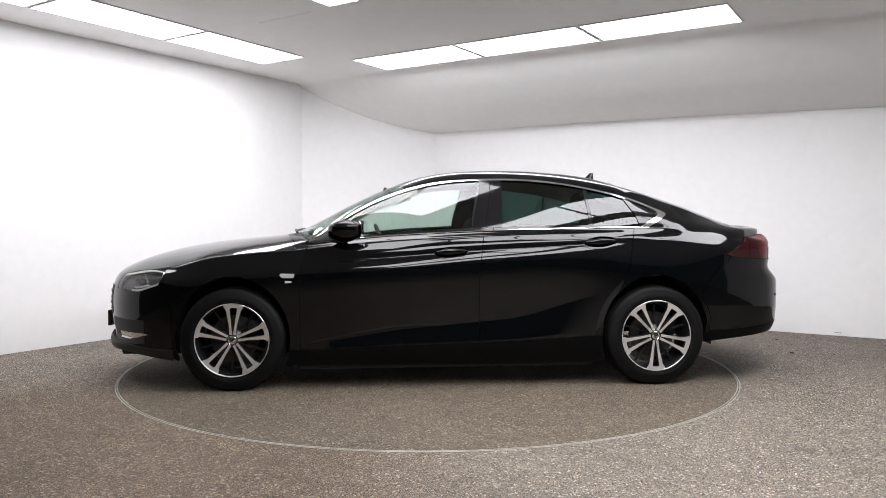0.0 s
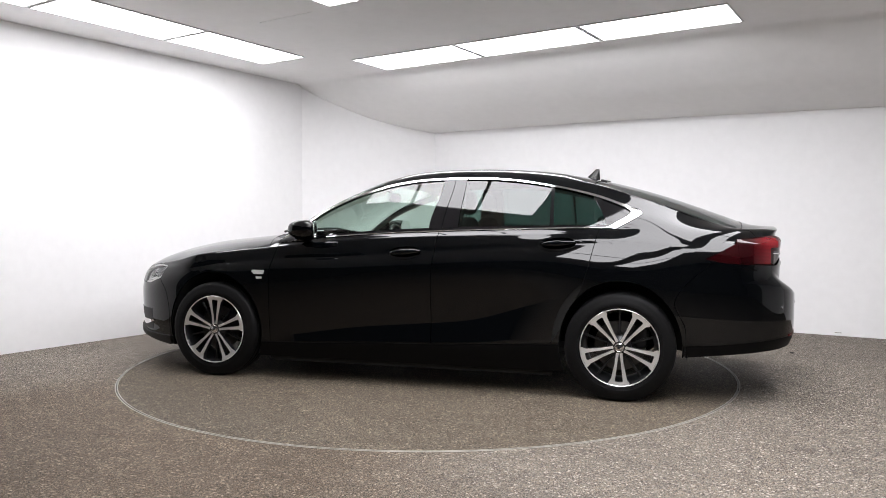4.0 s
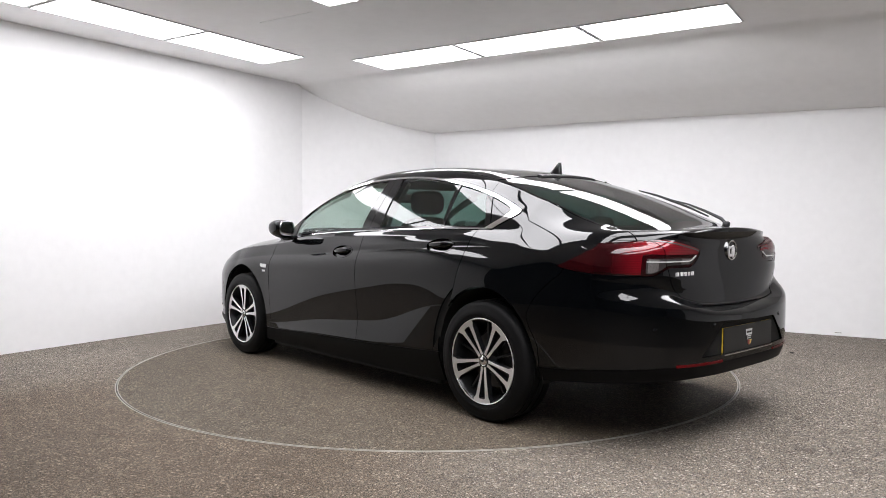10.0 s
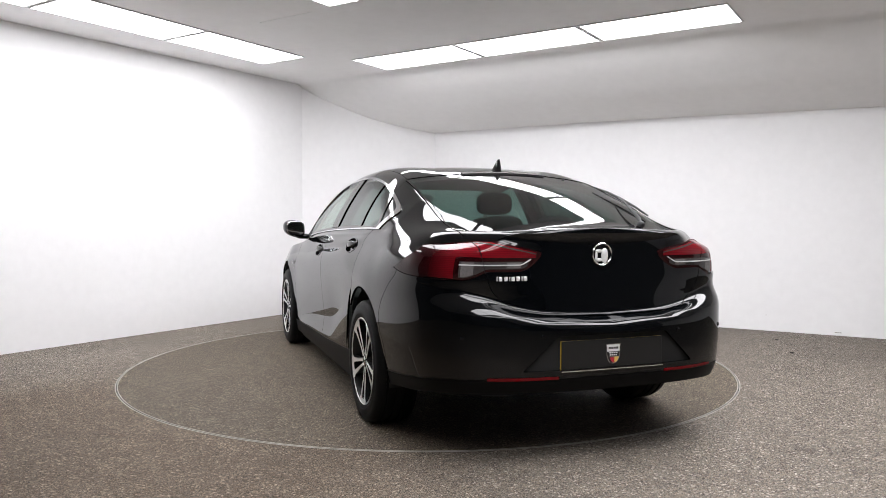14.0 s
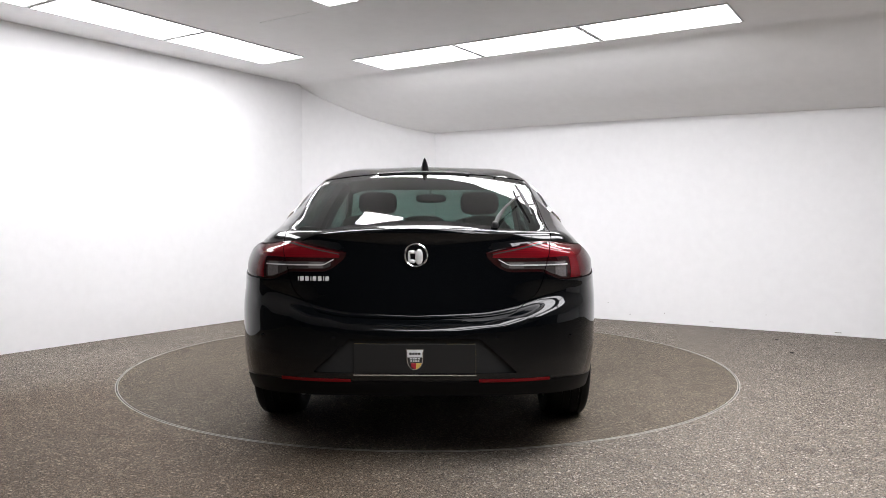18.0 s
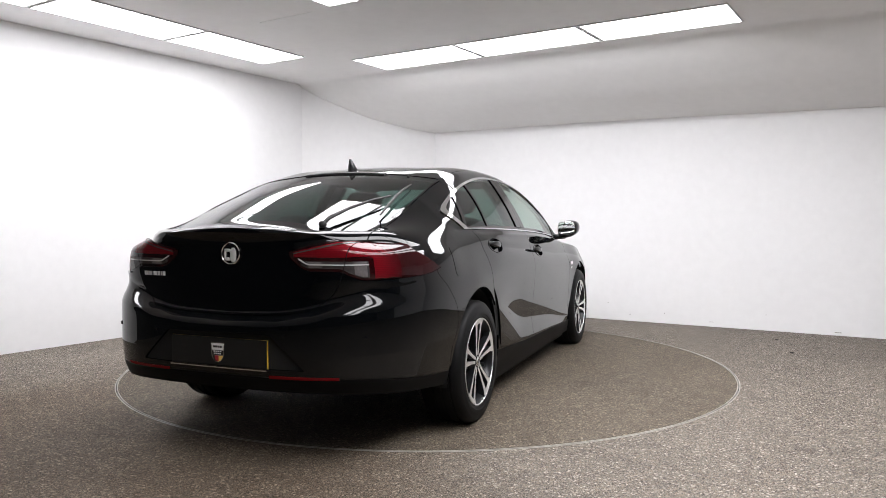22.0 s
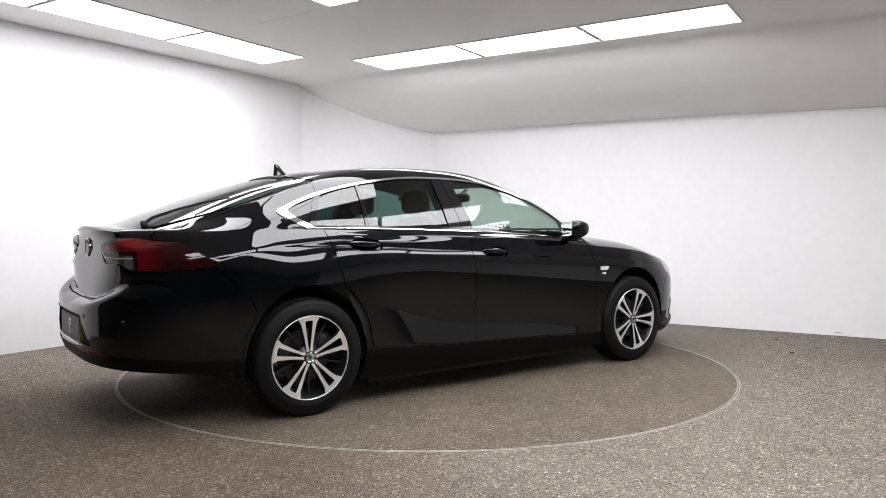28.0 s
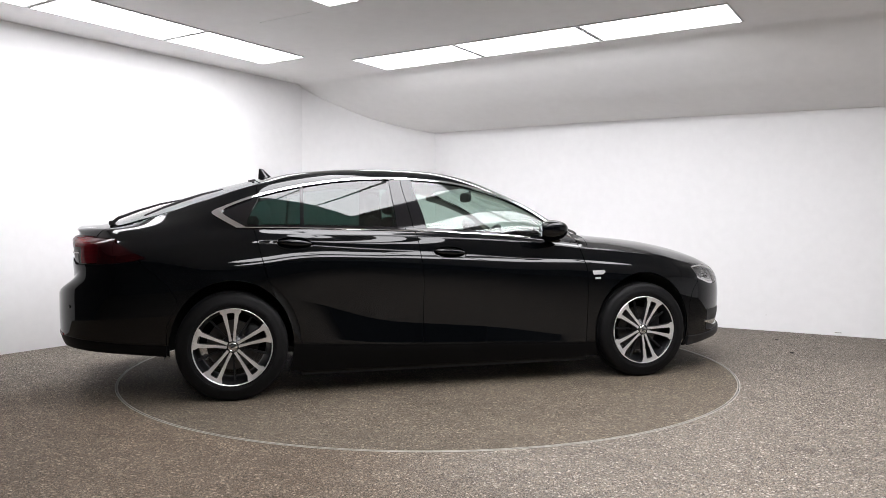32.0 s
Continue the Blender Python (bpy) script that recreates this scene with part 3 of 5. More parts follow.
def car_skin():
    """The left half of the car's outside: vertices with x, y, z, the way round from the tail, the level and the normal, and triangles."""
    def quarter(p, long, wide_, n):
        """Even steps along a rounded corner: the shares of its length and of its width."""
        th = np.linspace(0, math.pi / 2, 4000)
        sn, cs = np.sin(th) ** (2 / p), np.cos(th) ** (2 / p)
        arc = np.concatenate([[0], np.cumsum(np.hypot(np.diff(sn) * long, np.diff(cs) * wide_))])
        t = np.linspace(0, arc[-1], n)
        return np.interp(t, arc, sn), np.interp(t, arc, cs)

    sin_f, cos_f = (q[::-1].copy() for q in quarter(PF, 0.82, 0.92, 62))
    sin_r, cos_r = quarter(PR, 0.88, 0.92, 84)
    side = np.linspace(SF, SR, 136)[1:-1]
    af, ar = sin_f, sin_r
    cos_f[0] = cos_r[-1] = 0.0
    kf = np.concatenate([sin_f, np.zeros(len(side)), np.zeros(len(ar))])
    kr = np.concatenate([np.zeros(len(af) + len(side)), sin_r])
    ky = np.concatenate([cos_f, np.ones(len(side)), cos_r])
    base = np.concatenate([np.full(len(af), SF), side, np.full(len(ar), SR)])
    xn = base + kf * (2.36 - SF) + kr * (-2.42 - SR)

    wide = WIDE(np.minimum(xn, SF))

    def place(z, inset):
        # the shelf on the bumper rises and widens towards its corners
        lo_, hi_ = SHELF_Z(wide * ky) - SHELF_H(wide * ky) / 2, SHELF_Z(wide * ky) + SHELF_H(wide * ky) / 2
        z_led = np.where(z < 0.55, z, np.where(z < lo_, 0.55 + (z - 0.55) * 0.112 / (lo_ - 0.55), np.where(z < hi_, 0.662 + (z - lo_) * 0.038 / (hi_ - lo_), np.where(z < 0.95, 0.70 + (z - hi_) * 0.25 / (0.95 - hi_), z))))
        x = base + kf * (X_FRONT(z) - SF) + kr * (X_REAR(z_led) - SR)
        x = x - kf * inset * 0.5 * (ky > 0) + kr * inset * 0.3
        x = x + smoothstep(0.4, 0.95, kr) * 0.26 * (wide * ky) ** 2 * smoothstep(0.97, 1.05, z)      # the lip of the tail is bowed in plan
        fill = 1 - 0.3 * smoothstep(0.74, 0.87, z) * (kr > 0)       # the corners are squarer at the height of the lamps
        return np.stack([x, (wide - inset) * ky**fill, z], -1)

    zs = np.array([f(xn) for f in LINE_Z])
    ins = np.array([f(xn) for f in LINE_IN])
    prof, lev = through_rows(np.stack([zs, ins], -1), SUBS_LOW, True)
    lev = np.interp(lev, range(8), LOW_LEVEL)
    low = np.array([place(p[:, 0], p[:, 1]) for p in prof])
    edge = low[-1]
    xe, ye, ze = edge.T
    zc = np.maximum(CENTRE(xe), ze)
    dome = lambda q: ze + (zc - ze) * (1 - q**3.3)
    flat = np.array([[xe, ye * q, dome(q)] for q in (1.0, 0.93, 0.921, 0.855, 0.789, 0.78, 0.55, 0.28, 0.0)]).transpose(0, 2, 1)
    yr = np.minimum(RAIL_Y(xe), ye * 0.93)
    fast = smoothstep(-1.0, -1.30, xe)
    bend = 0.155 + 0.060 * smoothstep(-1.22, -1.62, xe) + 0.06 * np.clip(-1.6 - xe, 0, 2)         # crown of the rear screen
    zr = RAIL_Z(xe)
    yb, zb = np.minimum(ye - 0.030 - 0.010 * smoothstep(-1.0, -1.6, xe) - 0.035 * smoothstep(-1.6, -2.0, xe), ye * 0.97), np.maximum(BELT(xe), ze + 0.005)
    zr = np.maximum(zr, zb + 0.004)
    ln = np.hypot(yb - yr, zr - zb) + 1e-6

    def pane(t):
        bow = 0.056 * t * (1 - t)
        return [xe, yb + (yr - yb) * t + bow * (zr - zb) / ln, zb + (zr - zb) * t + bow * (yb - yr) / ln]
    # behind the windows the shoulder runs straight up into the rear pillar
    lean = smoothstep(-1.54, -1.78, xe)
    le = np.hypot(ye - yr, zr - ze) + 1e-6

    def flow(t, other):
        bow = 0.075 * t * (1 - t)
        mine = [xe, ye + (yr - ye) * t + bow * (zr - ze) / le, ze + (zr - ze) * t + bow * (ye - yr) / le]
        return [o * (1 - lean) + m * lean for o, m in zip(other, mine)]
    # the roof's edge stands up over the windows; the screen's edge follows on
    roofed = smoothstep(0.45, 0.05, xe)
    y9 = np.minimum(yr * (0.83 + 0.07 * roofed), np.where(xe < -1.0, SEAM_Y(xe) + 0.016 + 0.1 * smoothstep(-1.2, -1.0, xe), 9.0))
    z9 = zr + (zc - zr) * 0.55
    z9 = z9 * (1 - fast) + (zc - bend * y9**2) * fast
    y10 = yr * 0.45 * (1 - roofed) + 0.5 * y9 * roofed
    z10 = (zr + (zc - zr) * 0.90) * (1 - roofed) + (zc - 0.25 * (zc - z9)) * roofed
    house = np.array([
        [xe, ye, ze], flow(0.18, [xe, yb, zb]), flow(0.23, pane(0.06)), flow(0.58, pane(0.5)), flow(0.95, pane(0.94)), [xe, yr, zr],
        [xe, y9, z9],
        [xe, y10, z10],
        [xe, 0 * xe, zc]]).transpose(0, 2, 1)
    g = (smoothstep(1.06, 0.90, xe) * smoothstep(-2.34, -2.12, xe))[None, :, None]
    up, lev_up = through_rows(flat * (1 - g) + house * g, SUBS_UP)
    lev_up = np.interp(lev_up, range(9), UP_LEVEL)
    # even out the roof and the glass across and along
    top = lev_up > 8.0
    k0 = int(np.argmax(top))
    for _ in range(10):
        ext = np.concatenate([up[k0 - 1:], up[-2:-1] * np.array([1, -1, 1])])
        up[k0:] = 0.25 * ext[:-2] + 0.5 * ext[1:-1] + 0.25 * ext[2:]
    lo_c, hi_c = np.searchsorted(-xe, -0.25), np.searchsorted(-xe, 2.15)
    for _ in range(20):
        up[2:, lo_c:hi_c, 1:] = 0.25 * up[2:, lo_c - 1:hi_c - 1, 1:] + 0.5 * up[2:, lo_c:hi_c, 1:] + 0.25 * up[2:, lo_c + 1:hi_c + 1, 1:]
    # the rear screen is a plain crowned sheet
    w_s = (fast * smoothstep(-2.32, -2.2, xe))[None, :] * smoothstep(8.72, 9.0, lev_up)[:, None]
    up[:, :, 2] = up[:, :, 2] * (1 - w_s) + (zc[None, :] - bend[None, :] * up[:, :, 1] ** 2) * w_s
    # the haunch and the rear pillar are one smooth body
    w_p = (smoothstep(-1.50, -1.68, xe) * smoothstep(-2.25, -2.10, xe))[None, :, None] * ((lev_up > 6.0) & (lev_up < 8.95))[:, None, None]
    for _ in range(60):
        near = up.copy()
        near[1:-1, 1:-1] = 0.5 * up[1:-1, 1:-1] + 0.125 * (up[:-2, 1:-1] + up[2:, 1:-1] + up[1:-1, :-2] + up[1:-1, 2:])
        near[:, :, 0] = up[:, :, 0]
        up = up * (1 - w_p) + near * w_p
    grid = np.concatenate([low, up[1:]])
    level = np.concatenate([lev, lev_up[1:]])
    level[len(lev) - 1] = 6
    grid[-1, :, 1] = 0
    r, c = grid.shape[:2]
    # the haunch, the shoulder behind the doors and the rear pillar are one even body
    xg = grid[:, :, 0]
    w_h = smoothstep(-1.18, -1.50, xg) * smoothstep(-2.36, -2.22, xg) * (smoothstep(5.15, 5.8, level) * smoothstep(9.0, 8.6, level))[:, None]
    pane_zone = ((level > 6.9) & (level < 8.02))[:, None] * smoothstep(-1.60, -1.48, xg)
    w_h = (w_h * (1 - pane_zone))[:, :, None]
    for _ in range(220):
        near = grid.copy()
        near[1:-1, 1:-1, 1:] = 0.4 * grid[1:-1, 1:-1, 1:] + 0.15 * (grid[:-2, 1:-1, 1:] + grid[2:, 1:-1, 1:] + grid[1:-1, :-2, 1:] + grid[1:-1, 2:, 1:])
        grid = grid * (1 - w_h) + near * w_h
    # the way round from the tail, taken at the height of the lamps
    mid = place(np.full(len(xn), 0.93), np.zeros(len(xn)))[:, :2]
    step = np.linalg.norm(np.diff(mid[::-1], axis=0), axis=1)
    way = np.concatenate([[0], np.cumsum(step)])[::-1]
    # normals from the grid
    du = np.gradient(grid, axis=1)
    dv = np.gradient(grid, axis=0)
    nrm = np.cross(du, dv)
    nrm /= np.linalg.norm(nrm, axis=-1, keepdims=True) + 1e-12
    nrm[:, 0, 1] = nrm[:, -1, 1] = 0
    nrm[-1, :, 1] = 0
    nrm /= np.linalg.norm(nrm, axis=-1, keepdims=True) + 1e-12
    v = np.concatenate([grid, np.broadcast_to(way[None, :, None], (r, c, 1)), np.broadcast_to(level[:, None, None], (r, c, 1)), nrm], -1).reshape(-1, 8)
    i = np.arange((r - 1))[:, None] * c + np.arange(c - 1)[None, :]
    a, b, d, e = i, i + 1, i + c + 1, i + c
    f = np.concatenate([np.stack([a, d, b], -1).reshape(-1, 3), np.stack([a, e, d], -1).reshape(-1, 3)])
    n = np.cross(v[f[:, 1], :3] - v[f[:, 0], :3], v[f[:, 2], :3] - v[f[:, 0], :3])
    f = f[np.linalg.norm(n, axis=1) > 1e-10]
    ok = np.einsum("ij,ij->i", np.cross(v[f[:, 1], :3] - v[f[:, 0], :3], v[f[:, 2], :3] - v[f[:, 0], :3]), v[f[:, 0], 5:8]) > 0
    f[~ok] = f[~ok][:, ::-1]
    return v, f


def clip(v, f, *fields):
    """Keep what lies where every field is above zero, with clean cut edges."""
    for field in fields:
        if not len(f):
            break
        val = field(*v[:, :5].T)
        val = np.where(np.abs(val) < 1e-7, 1e-7, val)
        s = (val[f] > 0).sum(1)
        keep = [f[s == 3]]
        extra, cache, tris = [], {}, []

        def cut(a, b):
            key = (a, b) if a < b else (b, a)
            if key not in cache:
                p, q = key
                t = val[p] / (val[p] - val[q])
                cache[key] = len(v) + len(extra)
                extra.append(v[p] * (1 - t) + v[q] * t)
            return cache[key]
        for tri in f[(s == 1) | (s == 2)]:
            poly = []
            for k in range(3):
                a, b = int(tri[k]), int(tri[(k + 1) % 3])
                if val[a] > 0:
                    poly.append(a)
                if (val[a] > 0) != (val[b] > 0):
                    poly.append(cut(a, b))
            for k in range(1, len(poly) - 1):
                tris.append((poly[0], poly[k], poly[k + 1]))
        if tris:
            keep.append(np.array(tris))
        if extra:
            v = np.concatenate([v, np.array(extra)])
        f = np.concatenate(keep)
        used = np.unique(f)
        back = np.full(len(v), -1)
        back[used] = np.arange(len(used))
        v, f = v[used], back[f]
    return v, f


def rims(f):
    """The boundary edges of triangles."""
    e = np.concatenate([f[:, [0, 1]], f[:, [1, 2]], f[:, [2, 0]]])
    key = np.sort(e, axis=1)
    _, idx, cnt = np.unique(key, axis=0, return_index=True, return_counts=True)
    return e[idx[cnt == 1]]


def skin_part(name, fields, mat, parent, side="both", out=0.0, lip=0.012, label="", centre=False, tilt=0.0):
    """A piece of the skin as a panel with a folded edge. side: both, left or right."""
    v, f = clip(*SKIN, *fields)
    if not len(f):
        return None
    v = v.copy()
    v[:, 5:8] /= np.linalg.norm(v[:, 5:8], axis=1, keepdims=True) + 1e-9
    if tilt:
        # the face leans out towards its top
        mid_z = 0.25 * LAMP_T(v[:, 3]) + 0.75 * LAMP_B(v[:, 3])
        v[:, :3] += v[:, 5:8] * ((v[:, 2] - mid_z) * tilt)[:, None]
        v[:, 5:8] += tilt * (v[:, 5:8] * v[:, 7:8] - np.array([0, 0, 1]))
        v[:, 5:8] /= np.linalg.norm(v[:, 5:8], axis=1, keepdims=True) + 1e-9
    v[:, :3] += v[:, 5:8] * out
    if centre:
        v[np.abs(v[:, 1]) < 0.004, 1] = 0
    e = rims(f)
    if centre or side == "both":
        e = e[~((np.abs(v[e[:, 0], 1]) < 1e-4) & (np.abs(v[e[:, 1], 1]) < 1e-4))]
    verts, norms, faces = [v[:, :3]], [v[:, 5:8]], [f]
    if lip and len(e):
        n = len(v)
        a, b = v[e[:, 0]], v[e[:, 1]]
        dirn = b[:, :3] - a[:, :3]
        outw = np.cross(dirn, (a[:, 5:8] + b[:, 5:8]) / 2)
        outw /= np.linalg.norm(outw, axis=1, keepdims=True) + 1e-9
        quad = [a[:, :3], b[:, :3], b[:, :3] - b[:, 5:8] * lip, a[:, :3] - a[:, 5:8] * lip]
        m = len(e)
        verts += quad
        norms += [outw] * 4
        k = np.arange(m)
        faces.append(np.stack([n + k + m, n + k, n + k + 3 * m], -1))
        faces.append(np.stack([n + k + m, n + k + 3 * m, n + k + 2 * m], -1))
    vv, nn, ff = np.concatenate(verts), np.concatenate(norms), np.concatenate(faces)
    flip = np.array([1, -1, 1])
    if side == "right":
        vv, nn, ff = vv * flip, nn * flip, ff[:, ::-1]
    elif side == "both":
        ff = np.concatenate([ff, ff[:, ::-1] + len(vv)])
        vv, nn = np.concatenate([vv, vv * flip]), np.concatenate([nn, nn * flip])
    return raw(name, vv, ff, mat, parent, label, normals=nn)


SKIN = car_skin()
G = 0.0022   # half a panel gap


def line_x(points):
    """x as a function of z along a seam."""
    c = curve([(z, x) for x, z in points])
    return c


def arch(cx, r):
    k = 0.372 / 0.392
    return lambda x, y, z, s, v: np.hypot((x - cx) / k, (z - HUB_Z) * 0.945) - r


ARCH_F, ARCH_R = arch(AXLE_F, 0.392), arch(AXLE_R, 0.392)
DOOR_A = line_x([(0.975, 0.20), (0.98, 0.5), (0.972, 0.78), (0.96, 0.844), (0.935, 0.94), (0.93, 1.0)])
DOOR_B = line_x([(-0.205, 0.2), (-0.204, 0.70), (-0.221, 0.89), (-0.247, 1.06), (-0.31, 1.40)])
DOOR_C = line_x([(-0.955, 0.2), (-0.97, 0.30), (-1.03, 0.40), (-1.08, 0.472), (-1.125, 0.587), (-1.181, 0.70), (-1.218, 0.815), (-1.262, 0.986), (-1.285, 1.06), (-1.325, 1.10)])
SILL = LINE_Z[1]
BUMP_F = line_x([(1.80, 0.15), (1.80, 0.45), (1.83, 0.60), (1.90, 0.69), (1.93, 0.80)])
BUMP_R = line_x([(-1.80, 0.20), (-1.80, 0.45), (-1.735, 0.62), (-1.76, 0.68), (-1.86, 0.79), (-1.945, 0.87), (-1.95, 1.1)])
GATE_Y = curve([(0.66, 0.40), (0.70, 0.44), (0.741, 0.495), (0.794, 0.553), (0.87, 0.582), (0.988, 0.604), (1.059, 0.622), (1.08, 0.63), (1.3, 0.70)])
LAMP_T = curve([(0.30, 0.955), (0.326, 0.966), (0.44, 0.988), (0.605, 1.006), (0.75, 1.008), (0.88, 0.998), (1.02, 0.955), (1.10, 0.918), (1.18, 0.885), (1.3, 0.84)])
LAMP_B = curve([(0.30, 0.975), (0.326, 0.955), (0.355, 0.925), (0.39, 0.899), (0.44, 0.883), (0.58, 0.884), (0.64, 0.862), (0.70, 0.845), (0.85, 0.85), (1.05, 0.862), (1.18, 0.886), (1.3, 0.93)])
HEAD_T = curve([(1.80, 0.755), (1.87, 0.780), (1.97, 0.787), (2.15, 0.758), (2.3, 0.735)])
HEAD_B = curve([(1.80, 0.80), (1.865, 0.772), (1.89, 0.70), (1.95, 0.675), (2.067, 0.645), (2.135, 0.648), (2.3, 0.665)])
COWL = lambda y: 1.0 + 0.14 * (1 - (np.abs(y) / 0.85) ** 2)
SCREEN = lambda y: 0.925 + 0.145 * (1 - (np.abs(y) / 0.80) ** 2)
ROOF_F = lambda y: 0.215 + 0.06 * (1 - (np.abs(y) / 0.65) ** 2)
ROOF_R = lambda y: -1.225 - 0.05 * (1 - (np.abs(y) / 0.65) ** 2)
GLASS_B = lambda y: -2.138 - 0.045 * (1 - (np.abs(y) / 0.65) ** 2)
TIP = lambda x: 1.063 - 0.54 * (x + 1.378)       # the rising rear edge of the side windows
above = lambda k: (lambda x, y, z, s, v: v - k)
below = lambda k: (lambda x, y, z, s, v: k - v)
ahead = lambda line, d=G: (lambda x, y, z, s, v: x - line(z) - d)
behind = lambda line, d=G: (lambda x, y, z, s, v: line(z) - x - d)

inside = lambda f: (lambda x, y, z, s, v: -f(x, y, z, s, v))

car = tagged(new("car"), "glossy black five-door fastback car with chrome window trim", "car")
WIN_B = 7.06
ROOF_L = lambda x: np.interp(x, [0.1, 0.34], [9.0, 8.14])     # level of the roof's side seam



def tail_lamp_out(x, y, z, s, v):
    return np.where((x < -1.5) & (v < 6.3), np.maximum(np.maximum(z - LAMP_T(s), LAMP_B(s) - z), 0.326 - s), 1.0) - G


def head_out(x, y, z, s, v):
    return np.where((x > 1.7) & (v < 6.05), np.maximum(np.maximum(z - HEAD_T(x), HEAD_B(x) - z), 0.585 - np.abs(y)), 1.0) - G


def opening(x, y, z, s, v):
    """Metres inside the outer edge of the chrome round the side windows, and the chrome's width there."""
    far = smoothstep(-1.05, -1.25, x)
    top = (8 - v) * np.maximum(RAIL_Z(x) - BELT(x), 0.06) * 1.15 * (1 - far) + (RAIL_Z(x) - z) * 1.05 * far
    foot = np.where(x < -1.0, 0.88 * (z - TIP(x)), 9.0)
    a, b = np.maximum(top + 0.045, 1e-4), np.maximum(foot + 0.045, 1e-4)
    d = (a**-3 + b**-3) ** (-1 / 3) - 0.045
    return d, 0.0155 + 0.014 * smoothstep(0.25, 0.75, a / (a + b))


def chrome_out(x, y, z, s, v):
    return opening(x, y, z, s, v)[0]


def chrome_in(x, y, z, s, v):
    d, w = opening(x, y, z, s, v)
    return d - w


def window_out(x, y, z, s, v):
    """Above zero outside the side windows' opening."""
    return np.maximum(np.maximum(-chrome_in(x, y, z, s, v), (WIN_B - v) * 0.3), np.maximum(x - 0.93, v - 8.3))


def gate_out(x, y, z, s, v):
    low = np.maximum(np.abs(y) - GATE_Y(z), GATE_Z(np.abs(y)) - z)
    return np.where(x < -1.15, np.where(v < 6.0, low, np.abs(y) - SEAM_Y(x)), 1.0)


def oval(cx, cz, rx, rz, tilt=0.06):
    return lambda x, y, z, s, v: np.hypot((x - cx) / rx, (z - cz + tilt * (x - cx)) / rz) - 1


HANDLES = ((-0.018, 0.900), (-1.032, 0.966))
TRAY = lambda x, y, z, s, v: np.where(x < -2.2, np.maximum(np.maximum(0.443 - z, z - 0.597), np.abs(y) - (0.455 - 1.1 * (z - 0.443))), 1.0)

for side in ("left", "right"):
    skin_part("front_door", [oval(*HANDLES[0], 0.118, 0.043), behind(DOOR_A), ahead(DOOR_B), lambda x, y, z, s, v: z - SILL(x) - G, below(7.0)], M_PAINT, car, side)
    skin_part("rear_door", [oval(*HANDLES[1], 0.118, 0.043), behind(DOOR_B), ahead(DOOR_C), lambda x, y, z, s, v: z - SILL(x) - G, below(7.0), arch(AXLE_R, 0.44)], M_PAINT, car, side)
    skin_part("front_wing", [ahead(DOOR_A), lambda x, y, z, s, v: BUMP_F(z) - x - G, below(6.08), ARCH_F, head_out, lambda x, y, z, s, v: z - SILL(x) - G], M_PAINT, car, side)
    skin_part("scuttle_panel", [ahead(DOOR_A), above(6.12), below(8.1), lambda x, y, z, s, v: COWL(y) - x - G], M_PAINT, car, side)
    skin_part("sill", [lambda x, y, z, s, v: SILL(x) - z - G, lambda x, y, z, s, v: 1.79 - x, lambda x, y, z, s, v: x + 1.79, ARCH_F, ARCH_R], M_SATIN, car, side)
    # the quarter panel runs from the rear door up the rear pillar
    skin_part("rear_quarter_panel", [lambda x, y, z, s, v: np.where(z < 1.06, DOOR_C(z) - x - G, -1.0 - x), lambda x, y, z, s, v: np.where((v < 6) & (z < LAMP_T(s) - 0.01), x - BUMP_R(z) - G, 1.0), ARCH_R, tail_lamp_out, lambda x, y, z, s, v: gate_out(x, y, z, s, v) - G, lambda x, y, z, s, v: np.where((v > WIN_B) & (v < 8.6), -chrome_out(x, y, z, s, v) - 0.001, 1.0), lambda x, y, z, s, v: np.where(v > 6.9, -1.26 - x, 1.0), lambda x, y, z, s, v: z - SILL(x) - G], M_PAINT, car, side)
    for nm, lo, hi in (("upper_door_frame_front", -0.31, 0.95), ("upper_door_frame_rear", -1.27, -0.31)):
        skin_part("window_rail", [above(7.0), below(WIN_B + 0.01), lambda x, y, z, s, v: x - lo - G, lambda x, y, z, s, v: hi - x - G], M_GLOSSBLACK, car, side)
    skin_part("roof_rail", [above(8.0), lambda x, y, z, s, v: ROOF_L(x) - v - 0.01, lambda x, y, z, s, v: 0.93 - x, lambda x, y, z, s, v: x + 1.26 - G], M_PAINT, car, side)
    # pillars of gloss black, and the panes between them
    bl = lambda top, bot: line_x([(bot, 1.0), (bot, 1.05), (top, 1.39), (top, 1.45)])
    B1, B2, B3 = bl(-0.229, -0.168), bl(-0.307, -0.258), bl(-0.385, -0.367)
    D1, D2 = bl(-0.962, -0.972), bl(-0.985, -0.995)
    Q1, Q2 = line_x([(-1.325, 1.04), (-1.325, 1.068), (-1.225, 1.30)]), line_x([(-1.362, 1.04), (-1.362, 1.068), (-1.268, 1.30)])
    band = [above(WIN_B), below(8.3), chrome_in]
    skin_part("pillar_trim", band + [behind(B1, 0), ahead(B2, 0.002)], M_GLOSSBLACK, car, side, out=0.003)
    skin_part("pillar_trim", band + [behind(B2, 0.002), ahead(B3, 0)], M_GLOSSBLACK, car, side, out=0.003)
    skin_part("window_divider", band + [behind(D1, 0), ahead(D2, 0)], M_GLOSSBLACK, car, side, out=0.002)
    skin_part("window_divider", band + [behind(Q1, 0), ahead(Q2, 0)], M_GLOSSBLACK, car, side, out=0.002)
    SAIL = line_x([(0.70, 0.95), (0.70, 0.985), (0.66, 1.25)])
    skin_part("mirror_triangle", band + [ahead(SAIL, 0.0), lambda x, y, z, s, v: 0.925 - x], M_PLASTIC, car, side)
